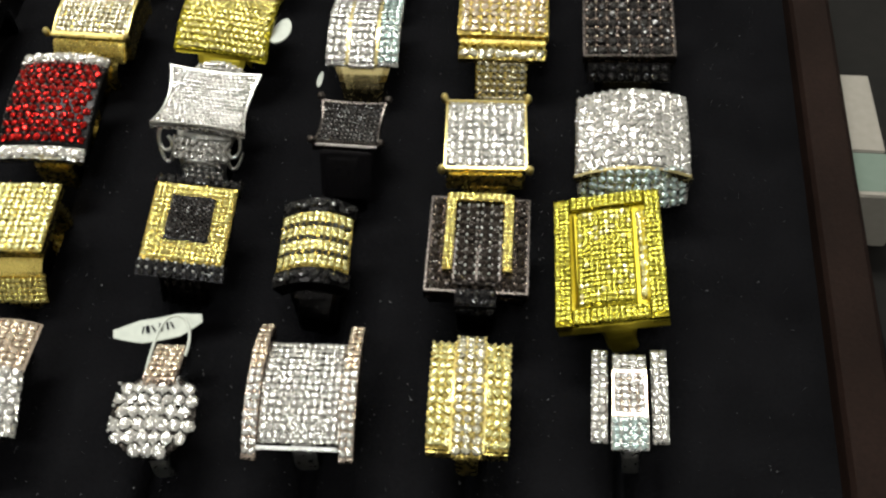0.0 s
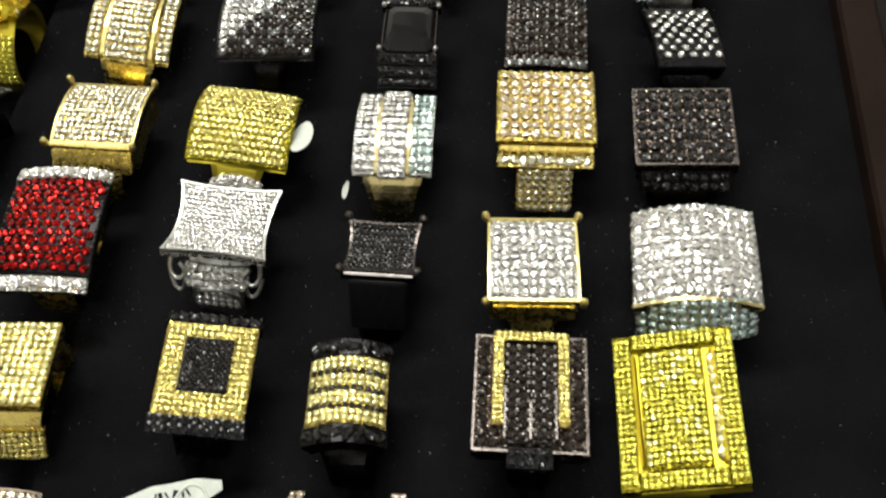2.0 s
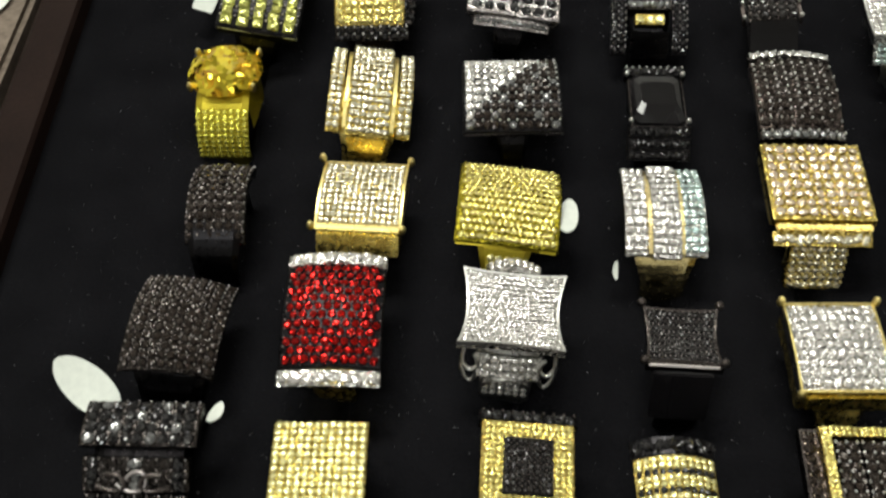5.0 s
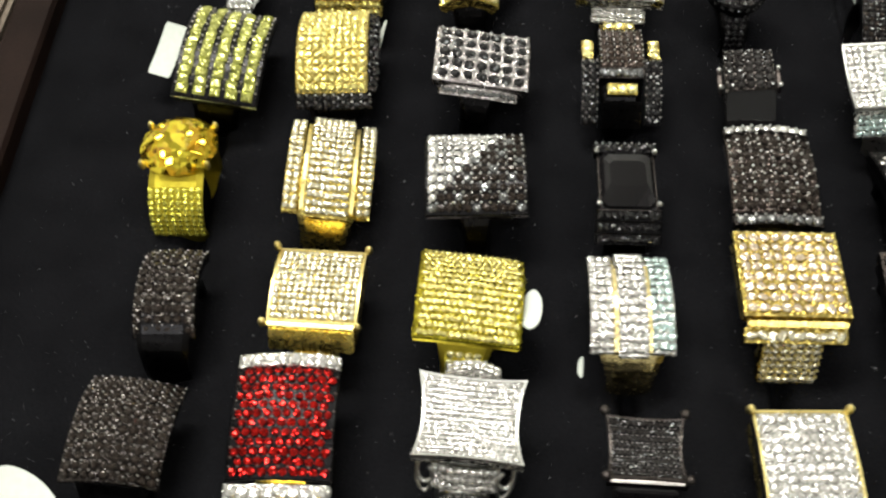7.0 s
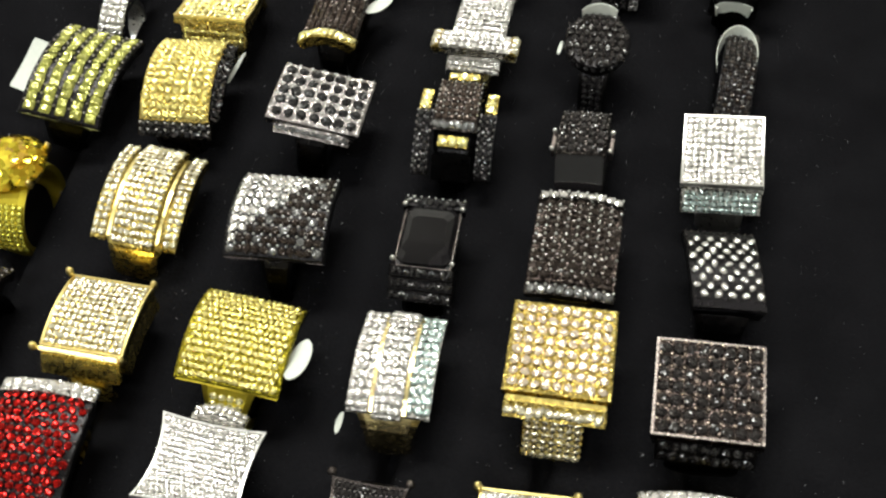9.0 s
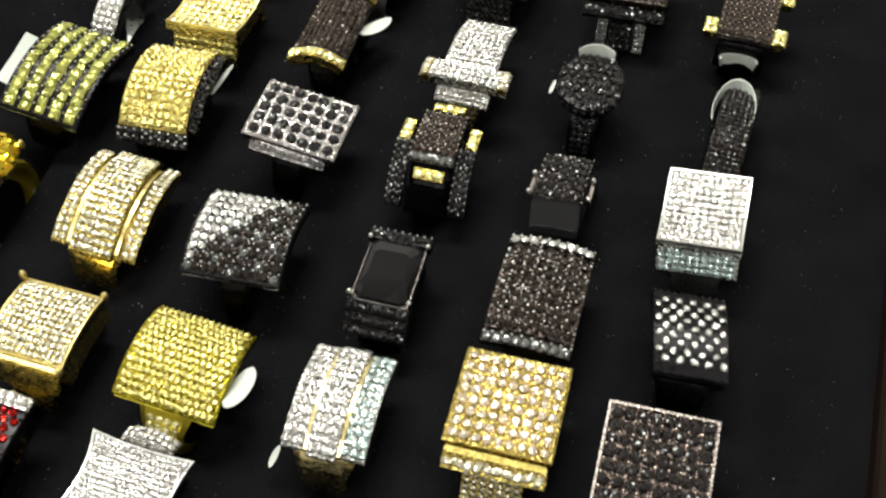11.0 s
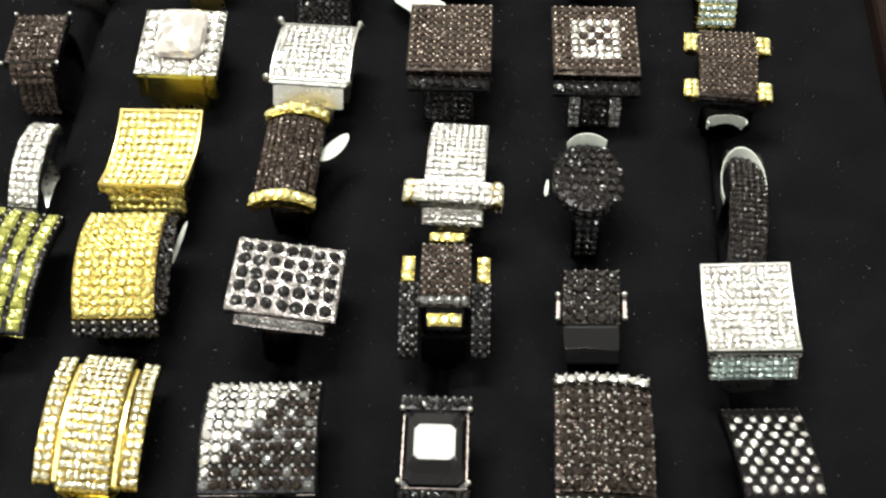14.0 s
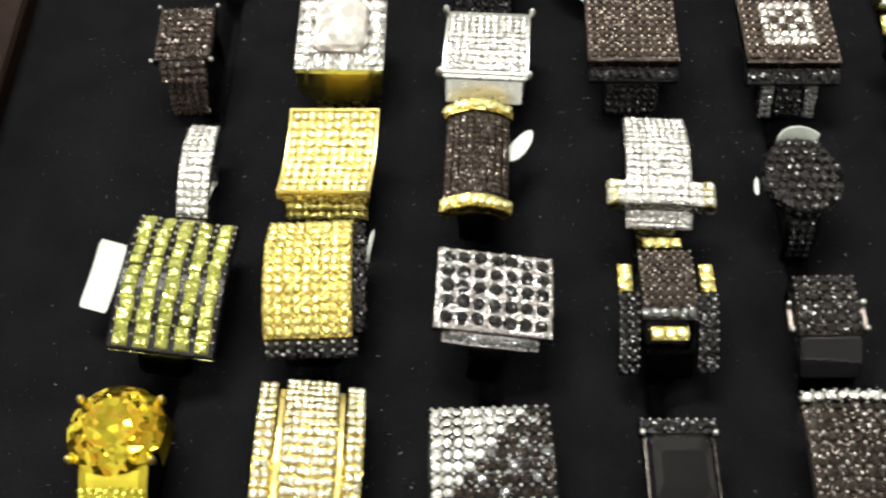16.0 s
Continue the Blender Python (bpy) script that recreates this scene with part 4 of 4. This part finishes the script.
for b in range(3):
    faces += [(b * 8 + k, (b + 1) * 8 + k, (b + 1) * 8 + (k + 1) % 8, b * 8 + (k + 1) % 8) for k in range(8)]
tagged(mesh_object("large_stone", verts, faces, GLASS_S, r), "large step-cut clear stone")
bar(r, "front_panel", GREEN_GOLD, 0, -10.8, 8.8, 14, 1.6, 9.0, -14, soft=0.6)
for sx in (-1, 1):
    bar(r, "front_rib", GREEN_GOLD, sx * 8.4, -10.4, 9.6, 2.0, 1.4, 6.8, -14)

r = ring(-133.0, 321.0, 3.0, "small dark ring with a square of smoky stones")
hoop = band(r, BLACK, 9, 9)
head(r, 12.6, 16.0, SMOKE, "B", 7, 8, top=14.0, grain=SMOKE, bead=0.18)
prongs(r, ends(12.8, 16.2, 14.1, 0.2, 0.2), 0.5, SILVER, 1.0)
head(r, 10.6, 5.6, SMOKE, "B", 6, 3, y=-9.4, top=11.4, rx=56, thick=1.6)
band_pave(hoop, "B", 46, 96, 7, 5, 9.0, grain=SMOKE, ro=11.6)

# the row behind, of which only the fronts show
r = ring(33.5, 357.0, 0.0, "gold ring with a front of icy stones")
hoop = band(r, MIRROR_GOLD, 10, 9)
head(r, 13.0, 15.0, GOLD, "C", 8, 8, top=14.0)
head(r, 9.6, 12.0, GOLD, "I", 6, 6, y=-12.0, top=7.4, rx=58, grain=GOLD)
r = ring(-66.0, 353.0, -2.0, "dark ring with a front of black stones")
hoop = band(r, BLACK, 12, 11)
head(r, 16.0, 15.0, SMOKE, "B", 8, 8, top=14.0, grain=SMOKE)
head(r, 14.0, 11.0, BLACK, "K", 8, 6, y=-12.0, top=7.4, rx=58, grain=SMOKE)
for x, mat, kind, words in ((1.5, SMOKE, "B", "dark square ring covered with brown stones"), (-33.0, BLACK, "K", "black ring with a square of black stones"), (-99, GOLD, "Y", "gold ring with a square of yellow stones"), (-131, SILVER, "W", "silver ring with a square of clear stones")):
    r = ring(x, 360.0, 0.0, words)
    hoop = band(r, mat, 12, 9)
    head(r, 17.0, 15.0, mat, kind, 8, 7, top=14.0)

# ---- price tags ----
price_tag(-62.5, 105.0, 9.5, 17, 4.6, 12, -6, 12, 1.6, "white paper price tag with handwriting, tied to a ring", pointed=True)
price_tag(-52.2, 186.0, 11.0, 11.0, 4.2, 0, 12, 84, 0.5)
price_tag(-143.0, 143.6, 8.6, 17, 7.8, 14, 8, -36, 1.2, "cream oval paper price tag on the velvet")
price_tag(-117.5, 138.0, 10.5, 7.0, 2.4, 0, 30, 84, 0.5)
price_tag(-140.4, 259.6, 9.0, 14.0, 5.4, 12, -20, 76, 0.6, square=True)
price_tag(-58.6, 292.4, 9.5, 11.5, 3.4, 10, 12, 62, 0.8)
price_tag(-42.3, 176.5, 5.5, 4.8, 1.2, 30, 0, 86, 0.4)
price_tag(-88.6, 265.0, 10.0, 11, 1.0, 50, 0, 84, 0.4)
price_tag(-203.0, 262.0, 0.2, 16, 10, 0, 0, 50, 0.6, "cream oval paper price tag on a beige board")
price_tag(-206.0, 236.0, 0.2, 16, 9, 0, 0, 70, 0.6, "cream oval paper price tag on a beige board")
price_tag(-42.0, 345.0, 6.0, 22, 8.0, 0, 0, -40, 0.8, pointed=True)



def tag_loop(x, y, w, l, z, rz, wide=1.4, begin=-0.1, end=1.15):
    """A band of paper looped through a ring."""
    verts, faces = [], []
    for k in range(21):
        a = math.pi * (begin + (end - begin) * k / 20)
        px, py = w / 2 * math.cos(a), l * math.sin(a) - 2
        for d, zz in ((0, 0), (0.3, 0), (0.3, -wide), (0, -wide)):
            flare = -1.0 * (zz < 0)
            verts.append((px * (1 + (d + flare) / w), py * (1 + (d + flare) / l), z + zz))
    for k in range(20):
        for s in range(4):
            faces.append((4 * k + s, 4 * k + 4 + s, 4 * k + 4 + (s + 1) % 4, 4 * k + (s + 1) % 4))
    ob = mesh_object("price_tag", verts, faces, PAPER)
    ob.matrix_basis = pose(x * MM, y * MM, 0, 0, 0, rz)
    return tagged(ob, "white paper tag strip looped round a ring band", "price tag", "price tags")


tag_loop(31.7, 284.5, 9.4, 10.0, 13.5, -4, 3.0)
tag_loop(-1.8, 289.6, 10.4, 5.6, 16.0, 4, 3.4, 0.2, 0.82)
price_tag(-10.6, 281.5, 11.0, 4.6, 0.9, 10, 0, 84, 0.3)
tag_loop(31.2, 306.5, 9.0, 1.7, 9.0, 0, 3.8)
tube("tag_thread", [(-62.5, 92, 11), (-62.0, 100, 13), (-60.0, 105, 14.5), (-56.5, 105, 14.5), (-55, 101, 13), (-55.8, 98, 12)], 0.3, PAPER)
tagged(bpy.data.objects["tag_thread"], "clear plastic thread tying a tag to a ring", "thread")
for k, (dx, w) in enumerate(((-3.2, 0.3), (-2.3, 0.7), (-1.2, 0.3), (0.2, 0.8), (1.5, 0.35), (2.4, 0.3))):
    ob = bar(bpy.data.objects["price_tag"], "ink_mark", INK, dx, 0.2, 0.36, w, 1.5, 0.1, 0, 0, 20 * (k % 3) - 15, soft=0.02)

# ---- lint on the velvet ----
verts, faces = [], []
for k in range(7000):
    x, y = random.uniform(-165, 61), random.uniform(60, 380)
    z, s, a = velvet_height(x, y) + 0.45, abs(random.gauss(0, 0.024)) + 0.016, random.uniform(0, 6.28)
    lng = s * random.choice((1, 1, 1, 1.5, 3))
    b = len(verts)
    for px, py in ((-lng, -s), (lng, -s), (lng, s), (-lng, s)):
        verts.append((x + px * math.cos(a) - py * math.sin(a), y + px * math.sin(a) + py * math.cos(a), z + random.uniform(-0.05, 0.1)))
    verts.append((x, y, z + s))
    faces += [(b, b + 1, b + 4), (b + 1, b + 2, b + 4), (b + 2, b + 3, b + 4), (b + 3, b, b + 4)]
tagged(mesh_object("lint", verts, faces, LINT), "specks of pale lint on the velvet", "lint", kind="stuff")
